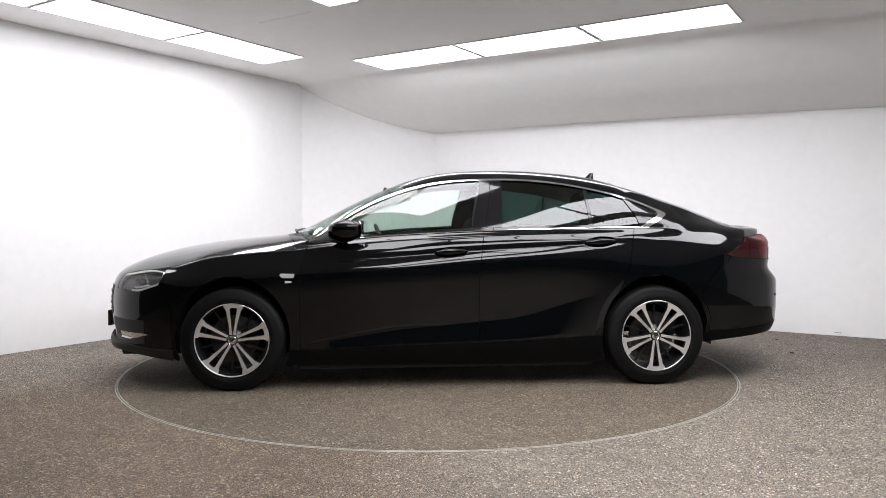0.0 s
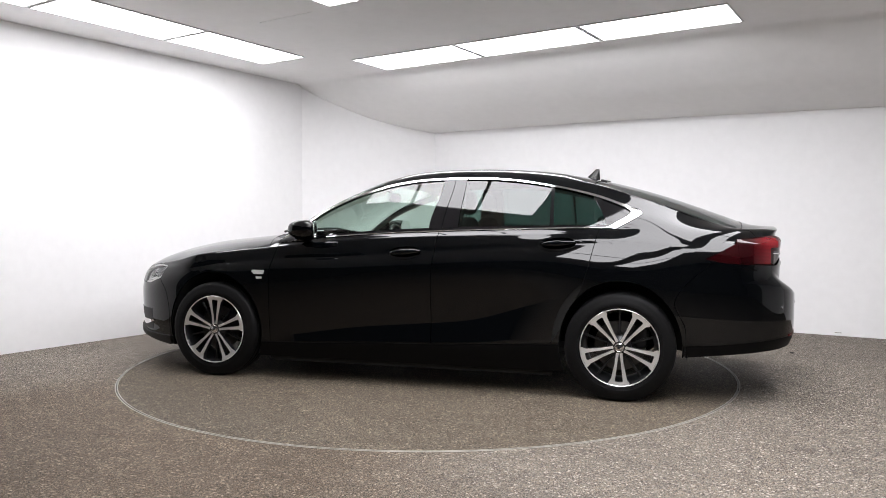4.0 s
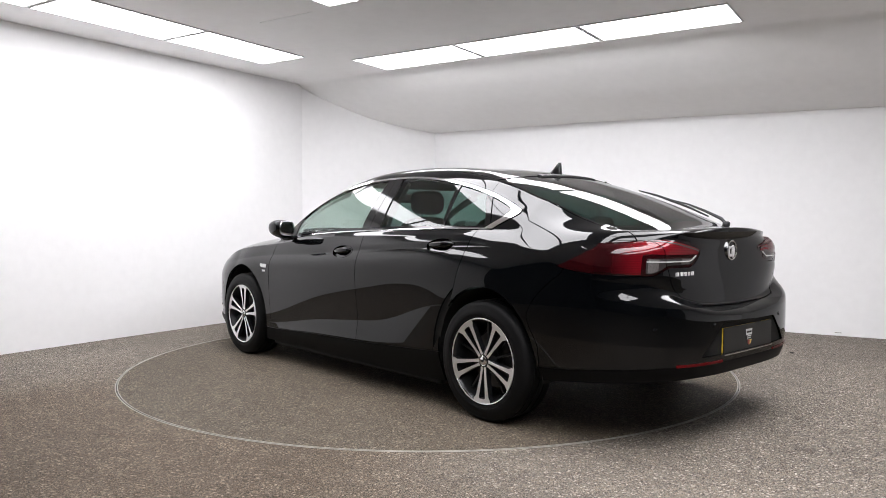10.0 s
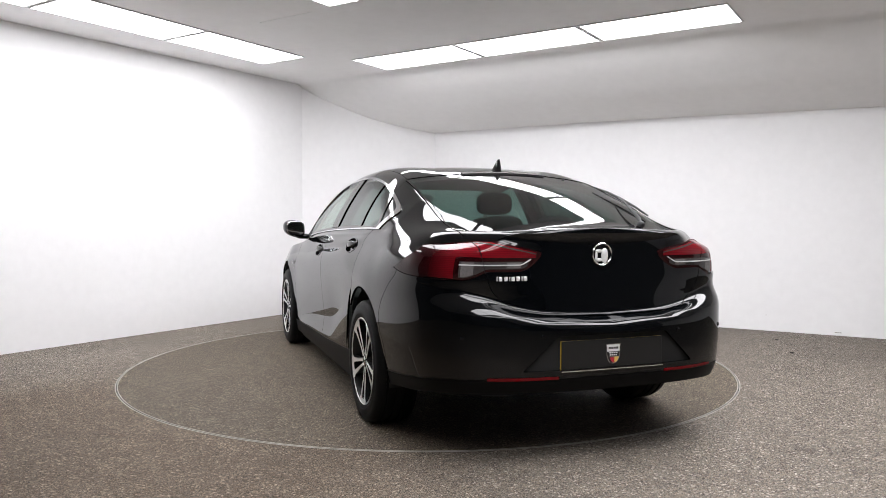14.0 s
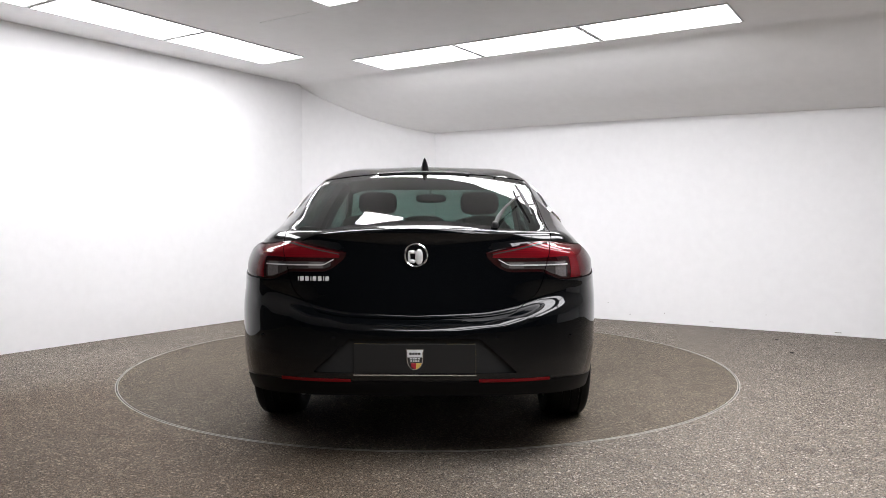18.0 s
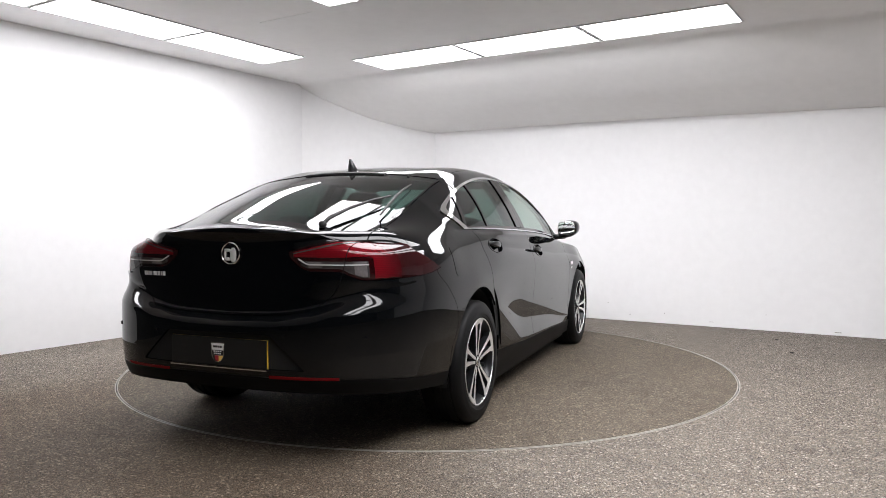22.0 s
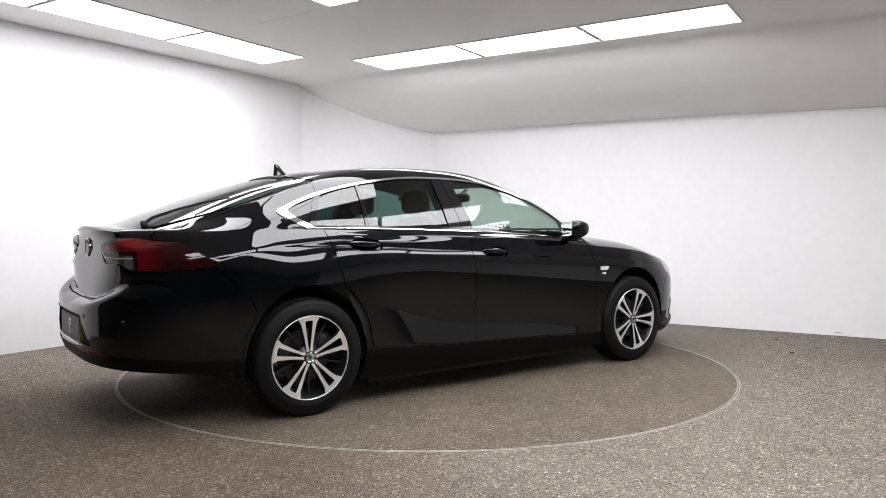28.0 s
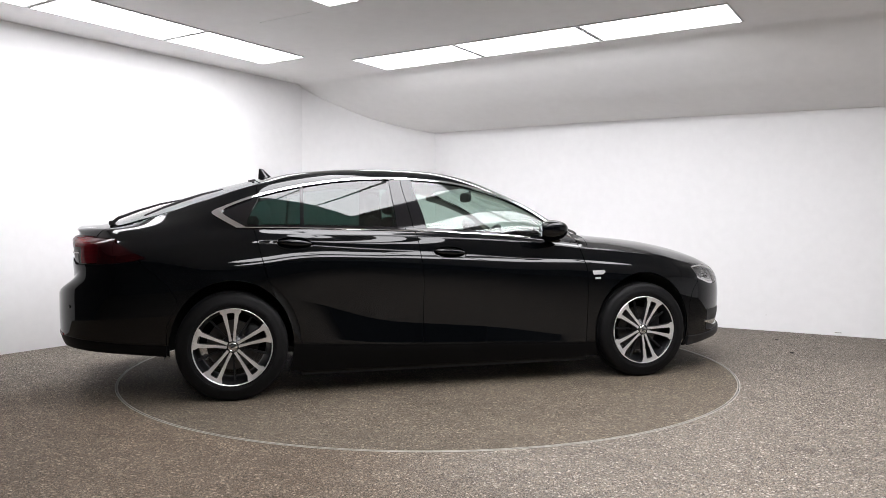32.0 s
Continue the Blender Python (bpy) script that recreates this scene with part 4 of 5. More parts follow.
    skin_part("front_door_window", band + [behind(SAIL, 0.0), ahead(B1, -0.004)], M_CLEAR, car, side, out=-0.004, lip=0, label="clear green-tinted front door window")
    skin_part("rear_door_window", band + [behind(B3, -0.004), ahead(D1, -0.004)], M_PRIVACY, car, side, out=-0.004, lip=0, label="dark tinted rear door window")
    skin_part("rear_door_window", band + [behind(D2, -0.004), ahead(Q1, -0.004)], M_PRIVACY, car, side, out=-0.004, lip=0, label="dark tinted rear door window")
    skin_part("quarter_window", band + [behind(Q2, -0.004)], M_GLOSSBLACK, car, side, out=-0.004, lip=0, label="blacked-out quarter window")
    # chrome round the windows
    skin_part("window_trim", [above(WIN_B - 0.05), below(8.3), chrome_out, inside(chrome_in), lambda x, y, z, s, v: 0.945 - x], M_CHROME, car, side, out=0.006, lip=0.01, label="chrome window surround")
    skin_part("belt_trim", [above(6.985), below(WIN_B), lambda x, y, z, s, v: 0.90 - x, lambda x, y, z, s, v: x + 1.39, lambda x, y, z, s, v: BELT(x) + 0.006 - z], M_CHROME, car, side, out=0.005, lip=0.006, label="thin chrome belt strip")

skin_part("bonnet", [lambda x, y, z, s, v: x - COWL(y) - G, above(6.13)], M_PAINT, car, centre=True)
skin_part("scuttle_grille", [lambda x, y, z, s, v: COWL(y) - x - 0.003, lambda x, y, z, s, v: x - SCREEN(y), above(8.1)], M_PLASTIC, car, out=-0.008, centre=True)
skin_part("windscreen", [lambda x, y, z, s, v: SCREEN(y) - x, lambda x, y, z, s, v: x - ROOF_F(y) - 0.003, lambda x, y, z, s, v: v - ROOF_L(x)], M_CLEAR, car, lip=0, centre=True, label="clear curved windscreen")
skin_part("roof", [lambda x, y, z, s, v: ROOF_F(y) - x, lambda x, y, z, s, v: x - ROOF_R(y) - G, lambda x, y, z, s, v: v - ROOF_L(x) - 0.01], M_PAINT, car, centre=True)
skin_part("rear_screen", [lambda x, y, z, s, v: ROOF_R(y) - x - 0.004, lambda x, y, z, s, v: x - GLASS_B(y) - 0.002, above(8.0), lambda x, y, z, s, v: SEAM_Y(x) - 0.012 - np.abs(y)], M_PRIVACY, car, lip=0, out=-0.003, centre=True, label="dark tinted sloping rear screen")
skin_part("tailgate", [lambda x, y, z, s, v: np.where(x > GLASS_B(y), np.abs(y) - SEAM_Y(x) + 0.012, 1.0), lambda x, y, z, s, v: ROOF_R(y) - x - G, lambda x, y, z, s, v: -gate_out(x, y, z, s, v) - G, tail_lamp_out], M_PAINT, car, centre=True)
skin_part("rear_bumper", [TRAY, lambda x, y, z, s, v: BUMP_R(z) - x - G, lambda x, y, z, s, v: gate_out(x, y, z, s, v) - G, ARCH_R, tail_lamp_out, below(6.0), lambda x, y, z, s, v: np.where(np.abs(y) < 0.66, 0.885, LAMP_B(s) + 0.02) - z, lambda x, y, z, s, v: z - LINE_Z[1](x) - 0.004], M_PAINT, car, centre=True)
skin_part("rear_valance", [lambda x, y, z, s, v: -1.80 - x - G, lambda x, y, z, s, v: LINE_Z[1](x) - z, ARCH_R], M_SATIN, car, centre=True, label="matt black lower rear bumper")
skin_part("front_bumper", [lambda x, y, z, s, v: z - LINE_Z[1](x) - 0.003, lambda x, y, z, s, v: x - BUMP_F(z) - G, ARCH_F, head_out, below(6.12)], M_PAINT, car, centre=True)

# inner shell, seen through the gaps
shell_fields = [lambda x, y, z, s, v: head_out(x, y, z, s, v) - 0.004, lambda x, y, z, s, v: window_out(x, y, z, s, v), ARCH_F, ARCH_R, lambda x, y, z, s, v: np.where((v > 8.2) & (x < SCREEN(y) - 0.03) & (x > ROOF_F(y) + 0.02), -1.0, 1.0), lambda x, y, z, s, v: np.where((v > 8.0) & (np.abs(y) < SEAM_Y(x) - 0.03) & (x < ROOF_R(y) - 0.02) & (x > GLASS_B(y) + 0.03), -1.0, 1.0)]
skin_part("inner_shell", shell_fields, M_SHELL, car, out=-0.016, lip=0)


# ---- parts of the car that stand on the skin ----

def skin_at(x, z, top=6.9):
    """The point and normal of the left flank at x and z."""
    v = SKIN[0]
    d = np.hypot(v[:, 0] - x, v[:, 2] - z) + (v[:, 4] > top) * 9 + (v[:, 4] < 0.2) * 9
    k = np.argsort(d)[:6]
    w = 1 / (d[k] + 1e-4)
    p = (v[k, :3] * w[:, None]).sum(0) / w.sum()
    n = (v[k, 5:8] * w[:, None]).sum(0)
    return Vector((x, p[1], z)), Vector(n / np.linalg.norm(n))


def tail_at(y, z):
    """x of the tail at y and z."""
    v = SKIN[0]
    d = np.hypot(v[:, 1] - abs(y), v[:, 2] - z) + (v[:, 0] > -2.1) * 9 + (v[:, 4] > 5.99) * 9
    k = np.argsort(d)[:6]
    w = 1 / (d[k] + 1e-4)
    return float((v[k, 0] * w).sum() / w.sum())


def lump(centre, radii, power=2.4, nu=28, nv=16, shape=None):
    """A rounded block, with an optional reshaping of its points."""
    b = bmesh.new()
    sg = lambda a, p: math.copysign(abs(a) ** p, a)
    rows = []
    p = 2 / power
    for j in range(nv + 1):
        a = -math.pi / 2 + math.pi * j / nv
        row = []
        for i in range(nu):
            t = 2 * math.pi * i / nu
            q = Vector((radii[0] * sg(math.cos(a), p) * sg(math.cos(t), p), radii[1] * sg(math.cos(a), p) * sg(math.sin(t), p), radii[2] * sg(math.sin(a), p)))
            if shape:
                q = shape(q)
            row.append(b.verts.new(q + Vector(centre)))
        rows.append(row)
    for r0, r1 in zip(rows, rows[1:]):
        for i in range(nu):
            b.faces.new((r0[i], r0[(i + 1) % nu], r1[(i + 1) % nu], r1[i]))
    bmesh.ops.remove_doubles(b, verts=b.verts[:], dist=1e-5)
    return b


def mirrored(bm):
    bmesh.ops.scale(bm, vec=(1, -1, 1), verts=bm.verts)
    return bm


# wheels
SPOKE = [(0.034, 0.0015), (0.07, 0.0072), (0.204, 0.0235), (0.2095, 0.0215), (0.2115, 0.012), (0.2118, 0.0), (0.2345, 0.0), (0.2258, 0.0630), (0.2165, 0.0640), (0.196, 0.0480), (0.10, 0.0272), (0.052, 0.0210), (0.034, 0.0200)]
face_y = lambda r: 0.098 + 0.0155 * (r / 0.2345) ** 2


def spoke_plate(depth, lift):
    """A pair of flared spokes, pointing along +x, raised along y."""
    b = bmesh.new()
    for sgn in (1, -1):
        hi = [b.verts.new((r, face_y(r) + lift, t * sgn)) for r, t in SPOKE]
        lo = [b.verts.new((r, face_y(r) + lift - depth, t * sgn)) for r, t in SPOKE]
        n = len(hi)
        b.faces.new(hi)
        b.faces.new(lo[::-1])
        for i in range(n):
            b.faces.new((hi[i], lo[i], lo[(i + 1) % n], hi[(i + 1) % n]))
    return b


def wheel(x, y, sgn, turn):
    """A wheel whose hub lies at x, y; sgn +1 faces the car's left."""
    m = Matrix.Translation((x, y, HUB_Z)) @ (Matrix.Identity(4) if sgn > 0 else Matrix.Rotation(math.pi, 4, "Z"))
    rim = part("wheel", lathe([(0.2405, 0.1085), (0.2365, 0.1115), (0.2335, 0.109), (0.229, 0.10), (0.222, 0.085), (0.216, 0.05), (0.205, 0.02), (0.205, -0.06), (0.216, -0.09), (0.232, -0.108), (0.2405, -0.108)], 96), M_DARKALLOY, car, "five twin-spoke alloy wheel, machined face and dark grey inside", smooth=True)
    rim.matrix_local = m
    tyre = [(0.238, 0.104), (0.241, 0.1115), (0.246, 0.1135), (0.2475, 0.1155), (0.262, 0.1185), (0.263, 0.1200), (0.285, 0.1208), (0.287, 0.1195), (0.305, 0.1175), (0.320, 0.1115), (0.331, 0.101), (0.3365, 0.088), (0.3385, 0.068), (0.3325, 0.066), (0.3325, 0.058), (0.3388, 0.056), (0.339, 0.022), (0.333, 0.020), (0.333, 0.010), (0.339, 0.008), (0.339, -0.022), (0.333, -0.024), (0.333, -0.034), (0.339, -0.036), (0.3380, -0.070), (0.3355, -0.09), (0.322, -0.112), (0.29, -0.123), (0.25, -0.115), (0.238, -0.104)]
    part("tyre", lathe(tyre, 120), M_TYRE, rim, "black road tyre", smooth=True)
    part("rim_edge", lathe([(0.2330, 0.1120), (0.2337, 0.1140), (0.2385, 0.1162), (0.2405, 0.1145), (0.2395, 0.107)], 96), M_ALLOY, rim, "machined rim edge", smooth=True)
    for k in range(5):
        a = turn + k * 2 * math.pi / 5
        r = Matrix.Rotation(-a, 4, "Y")
        s = part("spoke", spoke_plate(0.034, -0.001), M_DARKALLOY, rim)
        s.matrix_local = r
        f = part("spoke_face", spoke_plate(0.0012, 0.0006), M_ALLOY, rim, "machined silver spoke face")
        f.matrix_local = r
        d = bmesh.new()
        box_bm((0.03, 0.045, -0.007), (0.222, 0.066, 0.007), 0.003, 1, bm=d)
        t = part("inner_spoke", d, M_DARKALLOY, rim, "recessed dark grey spoke")
        t.matrix_local = Matrix.Rotation(-(a + math.pi / 5), 4, "Y")
        bolt = lathe([(0.0125, 0.06), (0.0125, 0.072), (0.010, 0.075), (0, 0.075)], 12)
        bmesh.ops.translate(bolt, verts=bolt.verts, vec=(0.056, 0, 0))
        bo = part("wheel_bolt", bolt, M_DARKALLOY, rim)
        bo.matrix_local = Matrix.Rotation(-(a + math.pi / 5), 4, "Y")
    hub = lathe([(0.075, 0.035), (0.07, 0.06), (0.040, 0.0855), (0.0345, 0.0875), (0.0335, 0.089)], 40)
    part("hub", hub, M_DARKALLOY, rim, smooth=True).location.y = 0.012
    part("hub_cap", lathe([(0.0285, 0.083), (0.0285, 0.0900), (0.0262, 0.0918), (0.0235, 0.0902), (0.0215, 0.0912), (0, 0.0930)], 40), M_CHROME, rim, "silver hub cap", smooth=True).location.y = 0.012
    part("hub_emblem", box_bm((-0.012, 0.091, -0.006), (0.012, 0.0946, 0.006), 0.003, 1, m=Matrix.Rotation(0.5, 4, "Y")), M_DARKALLOY, rim).location.y = 0.012
    part("brake_disc", lathe([(0.155, 0.012), (0.157, 0.0), (0.155, 0.018), (0.09, 0.018), (0.085, 0.03), (0.0, 0.03)], 64), M_DISC, rim, "worn steel brake disc", smooth=True)
    part("brake_caliper", lump((-0.125, 0.012, 0.06), (0.05, 0.035, 0.075), 3.0, 16, 8), M_PLASTIC, rim, smooth=True)
    return rim


HUB_Y = 0.803
wheel(AXLE_F, HUB_Y, 1, radians(93))
wheel(AXLE_R, HUB_Y, 1, radians(270))
wheel(AXLE_F, -HUB_Y, -1, radians(40))
wheel(AXLE_R, -HUB_Y, -1, radians(87))

# wheel wells, underbody
for cx in (AXLE_F, AXLE_R):
    for sgn in (1, -1):
        b = bmesh.new()
        n = 28
        a0, a1 = radians(-10), radians(190)
        r0 = [b.verts.new((cx + 0.405 * math.cos(a0 + (a1 - a0) * i / n), sgn * 0.52, HUB_Z + 0.405 * math.sin(a0 + (a1 - a0) * i / n))) for i in range(n + 1)]
        r1 = [b.verts.new((v.co.x, sgn * (float(WIDE(max(min(v.co.x, SF), SR))) - 0.045), v.co.z)) for v in r0]
        for i in range(n):
            b.faces.new((r0[i], r0[i + 1], r1[i + 1], r1[i]))
        c = b.verts.new((cx, sgn * 0.52, HUB_Z))
        for i in range(n):
            b.faces.new((r0[i], c, r0[i + 1]))
        part("wheel_liner", b, M_SHELL, car, smooth=True)
b = box_bm((-1.0, -0.85, 0.125), (1.0, 0.85, 0.20), 0.02)
box_bm((0.98, -0.51, 0.18), (2.25, 0.51, 0.30), 0.02, bm=b)
box_bm((-2.2, -0.51, 0.30), (-0.98, 0.51, 0.40), 0.03, bm=b)
part("underbody", b, M_SHELL, car)
part("exhaust_silencer", lump((-2.12, 0.35, 0.330), (0.17, 0.25, 0.05), 3.5), M_PLASTIC, car, smooth=True)

# lamps
is_tail = lambda x, y, z, s, v: np.where((x < -1.5) & (v < 6.3), 1.0, -1.0)
on_gate = lambda x, y, z, s, v: GATE_Y(z) - np.abs(y) - G
off_gate = lambda x, y, z, s, v: np.where(x > -2.1, 1.0, np.abs(y) - GATE_Y(z) - G)
shrink = lambda d: (lambda x, y, z, s, v: np.minimum(LAMP_T(s) - z, z - LAMP_B(s)) - d)
z_band = lambda a, b: (lambda x, y, z, s, v: np.minimum(z - a, b - z))
strip_of = lambda mid, half: [lambda x, y, z, s, v: z - mid(s) + half, lambda x, y, z, s, v: mid(s) + half - z]      # a narrow band, cut edge by edge
s_band = lambda a, b: (lambda x, y, z, s, v: np.minimum(s - a, b - s))
not_clear = lambda x, y, z, s, v: np.maximum(z - 0.946, s - 0.75)
for side in ("left", "right"):
    tl = [is_tail, shrink(0.0), s_band(0.326, 1.25)]
    inner = skin_part("tail_lamp", tl + [on_gate], M_DARKRED, car, side, lip=0.02, label="smoked red rear lamp on the tailgate", tilt=0.24)
    outer = skin_part("tail_lamp", tl + [off_gate], M_DARKRED, car, side, lip=0.02, label="smoked red wraparound rear lamp", tilt=0.24)
    for who, where, red in ((inner, on_gate, (0.36, 0.70)), (outer, off_gate, (0.55, 0.98))):
        skin_part("red_lens", tl + [where, shrink(0.007), s_band(*red), not_clear], M_REDLENS, who, side, out=0.0015, lip=0.002, label="bright red lens", tilt=0.24)
        skin_part("clear_lens", tl + [where, shrink(0.012), s_band(0.395, 0.725), z_band(0.8, 0.928)], M_GREYLENS, who, side, out=0.0015, lip=0.002, label="clear grey lens", tilt=0.24)
        skin_part("bright_lens", tl + [where, shrink(0.016), s_band(0.43, 0.50) if where is on_gate else s_band(0.655, 0.715), z_band(0.8, 0.925)], M_PATCH, who, side, out=0.0025, lip=0.002, tilt=0.24)
        skin_part("light_bar", tl + [where, shrink(0.004), s_band(0.385, 0.725), *strip_of(lambda s: 0.9135 + np.maximum(0.43 - s, 0) * 0.55, 0.0026)], M_WHITEBAR, who, side, out=0.006, lip=0.006, label="white light bar", tilt=0.24)
        skin_part("light_bar", tl + [where, shrink(0.001), s_band(0.36, 0.74), lambda x, y, z, s, v: z - LAMP_T(s) + 0.016, lambda x, y, z, s, v: LAMP_T(s) - 0.011 - z], M_GREYLENS, who, side, out=0.003, lip=0.003, tilt=0.24)
    hd = [lambda x, y, z, s, v: np.where((x > 1.7) & (v < 6.05), 1.0, -1.0), lambda x, y, z, s, v: HEAD_T(x) - z, lambda x, y, z, s, v: z - HEAD_B(x), lambda x, y, z, s, v: np.abs(y) - 0.585]
    house = skin_part("headlamp", hd, M_LAMPGREY, car, side, out=-0.035, lip=0, label="grey headlamp behind a clear lens")
    skin_part("lens", hd, M_LENS, house, side, lip=0, out=-0.001)
    skin_part("light_strip", hd + [lambda x, y, z, s, v: 0.013 - (z - HEAD_B(x)), lambda x, y, z, s, v: 2.10 - x], M_SILVER, house, side, out=-0.004, lip=0.012, label="white daytime running light strip")
    skin_part("light_strip", hd + [lambda x, y, z, s, v: 0.006 - (HEAD_T(x) - z), lambda x, y, z, s, v: 2.2 - x], M_SILVER, house, side, out=-0.005, lip=0.008)
    skin_part("light_divider", hd + [lambda x, y, z, s, v: 0.004 - np.abs(x - 1.985 - (z - 0.70) * 0.55), lambda x, y, z, s, v: z - HEAD_B(x) - 0.02, lambda x, y, z, s, v: HEAD_T(x) - z - 0.018], M_SILVER, house, side, out=-0.016, lip=0.012)
    skin_part("light_divider", hd + [lambda x, y, z, s, v: 0.004 - np.abs(z - HEAD_B(x) - 0.030), lambda x, y, z, s, v: x - 1.985, lambda x, y, z, s, v: 2.09 - x], M_SILVER, house, side, out=-0.014, lip=0.012)
    skin_part("reflector_bowl", hd + [lambda x, y, z, s, v: 0.026 - np.hypot((x - 2.06) * 0.6, z - 0.722)], M_GREYLENS, house, side, out=-0.026, lip=0.01)
    skin_part("bumper_reflector", [lambda x, y, z, s, v: -2.1 - x, *strip_of(lambda s: 0.4105, 0.0065), s_band(0.40, 0.69)], M_RED_PLAIN, car, side, out=0.003, lip=0.006, label="thin red bumper reflector")
    skin_part("fog_lamp_trim", [lambda x, y, z, s, v: x - 1.97, lambda x, y, z, s, v: np.abs(y) - 0.64, lambda x, y, z, s, v: z - 0.325 - np.maximum(0, 2.11 - x) * 0.28, lambda x, y, z, s, v: 0.372 - z, below(5)], M_CHROME, car, side, out=0.007, lip=0.015, label="chrome fog lamp trim")
    skin_part("side_intake", [lambda x, y, z, s, v: x - 2.0, lambda x, y, z, s, v: np.abs(y) - 0.52, z_band(0.30, 0.455), below(5)], M_PLASTIC, car, side, out=0.002, lip=0.003)

skin_part("front_splitter", [lambda x, y, z, s, v: x - 1.80, lambda x, y, z, s, v: LINE_Z[1](x) - z, ARCH_F], M_PLASTIC, car, out=0.012, lip=0.02, label="matt black front lip", centre=True)
grille = skin_part("grille", [lambda x, y, z, s, v: x - 2.1, lambda x, y, z, s, v: 0.50 - np.abs(y), z_band(0.47, 0.665), below(5.8)], M_PLASTIC, car, out=0.003, lip=0.006, label="black radiator grille", centre=True)
for k in range(4):
    zz = 0.50 + 0.04 * k
    skin_part("grille_bar", [lambda x, y, z, s, v: x - 2.1, lambda x, y, z, s, v: 0.47 - np.abs(y), *strip_of(lambda s: zz + 0.004, 0.004), below(5.8)], M_CHROME if k == 2 else M_GLOSSBLACK, grille, out=0.010, lip=0.008, centre=True)
part("front_plate", box_bm((2.402, -0.26, 0.350), (2.428, 0.26, 0.461), 0.004), M_PLATE, car, "blank black number plate")
skin_part("plate_recess", [lambda x, y, z, s, v: -TRAY(x, y, z, s, v) + 0.02, lambda x, y, z, s, v: -2.2 - x], M_GLOSSBLACK, car, out=-0.042, lip=0, centre=True, label="gloss black recess behind the plate")
skin_part("plate_recess_edge", [lambda x, y, z, s, v: -2.2 - x, lambda x, y, z, s, v: 0.27 - np.abs(y), *strip_of(lambda s: 0.436, 0.0024)], M_CHROME, car, out=0.004, lip=0.006, centre=True)

# rear number plate: a blank black cover on a yellow plate, with a dealer's shield
PX = -2.492
rear_plate = part("number_plate", box_bm((PX, -0.268, 0.443), (PX + 0.006, 0.268, 0.572), 0.002), M_PLATE, car, "number plate under a blank black cover, yellow at its edges")
part("plate_edge", box_bm((PX + 0.006, -0.2684, 0.4445), (PX + 0.040, 0.2684, 0.5715), 0.001, 1), M_YELLOW, rear_plate, "yellow number plate behind the cover")


def shield(scale, x0, x1, mat, name, z0=-1.0, z1=1.0, parent=None, label="", y0=-2.0, y1=2.0):
    """A shield outline facing backwards, cut to a band of heights."""
    pts = []
    for k in range(41):
        h = 1 - 2 * k / 40
        half = 0.86 + 0.06 * (h > 0.8) if h > 0.2 else 0.86 * math.sqrt(max(0, 1 - ((0.2 - h) / 1.2) ** 2.2))
        pts.append((half, h))
    out = [(w, h) for w, h in pts if z0 <= h <= z1]
    loop = [(min(w, y1), h) for w, h in out] + [(max(-w, y0), h) for w, h in out[::-1]]
    bm = bmesh.new()
    A = [bm.verts.new((x0, w * scale[0], 0.503 + h * scale[1])) for w, h in loop]
    Bv = [bm.verts.new((x1, w * scale[0], 0.503 + h * scale[1])) for w, h in loop]
    bm.faces.new(A)
    bm.faces.new(Bv[::-1])
    for i in range(len(A)):
        j = (i + 1) % len(A)
        bm.faces.new((A[i], Bv[i], Bv[j], A[j]))
    bmesh.ops.remove_doubles(bm, verts=bm.verts[:], dist=1e-6)
    return part(name, bm, mat, parent, label)


sh = shield((0.042, 0.046), PX - 0.0015, PX + 0.002, M_CHROME, "shield_sticker", parent=rear_plate, label="silver-edged shield sticker in white, black, red and yellow")
shield((0.038, 0.042), PX - 0.0022, PX - 0.001, M_WHITE, "shield_field", 0.25, 1.0, sh)
shield((0.038, 0.042), PX - 0.0022, PX - 0.001, M_INK, "shield_field", -0.32, 0.25, sh)
shield((0.038, 0.042), PX - 0.0022, PX - 0.001, M_INK, "shield_field", -1.0, -0.32, sh, y0=0.42)
shield((0.038, 0.042), PX - 0.0022, PX - 0.001, M_RED, "shield_field", -1.0, -0.32, sh, y0=-0.15, y1=0.42)
shield((0.038, 0.042), PX - 0.0022, PX - 0.001, M_GOLD, "shield_field", -1.0, -0.32, sh, y1=-0.15)
for zc_, wd, hh, mt in ((0.530, 0.026, 0.0048, M_INK), (0.508, 0.023, 0.0030, M_WHITE), (0.4975, 0.021, 0.0030, M_WHITE)):
    for k in range(4):
        y0 = -wd + k * wd / 2
        part("sticker_bar", box_bm((PX - 0.0032, y0 + 0.0015, zc_ - hh), (PX - 0.002, y0 + wd / 2 - 0.0015, zc_ + hh)), mt, sh)

# tailgate emblem: a chrome ring with plain chrome shapes on black
bx = tail_at(0, 0.957)
em = lathe([(0.0, 0.0), (0.046, 0.0), (0.047, 0.006), (0.0505, 0.009), (0.0545, 0.006), (0.055, -0.006)], 48)
rot = Matrix.Translation((bx - 0.002, 0, 0.957)) @ Matrix.Rotation(radians(90), 4, "Z") @ Matrix.Rotation(radians(0), 4, "X")
bmesh.ops.transform(em, matrix=rot, verts=em.verts)
emblem = part("emblem", em, M_CHROME, car, "round chrome emblem", smooth=True)
di = lathe([(0.0, 0.0012), (0.0455, 0.0012)], 40)
bmesh.ops.transform(di, matrix=rot, verts=di.verts)
part("emblem_field", di, M_GLOSSBLACK, emblem)
part("emblem_shape", lump((bx - 0.006, -0.014, 0.950), (0.006, 0.018, 0.036), 2.2, 14, 8), M_SILVER, emblem, smooth=True)
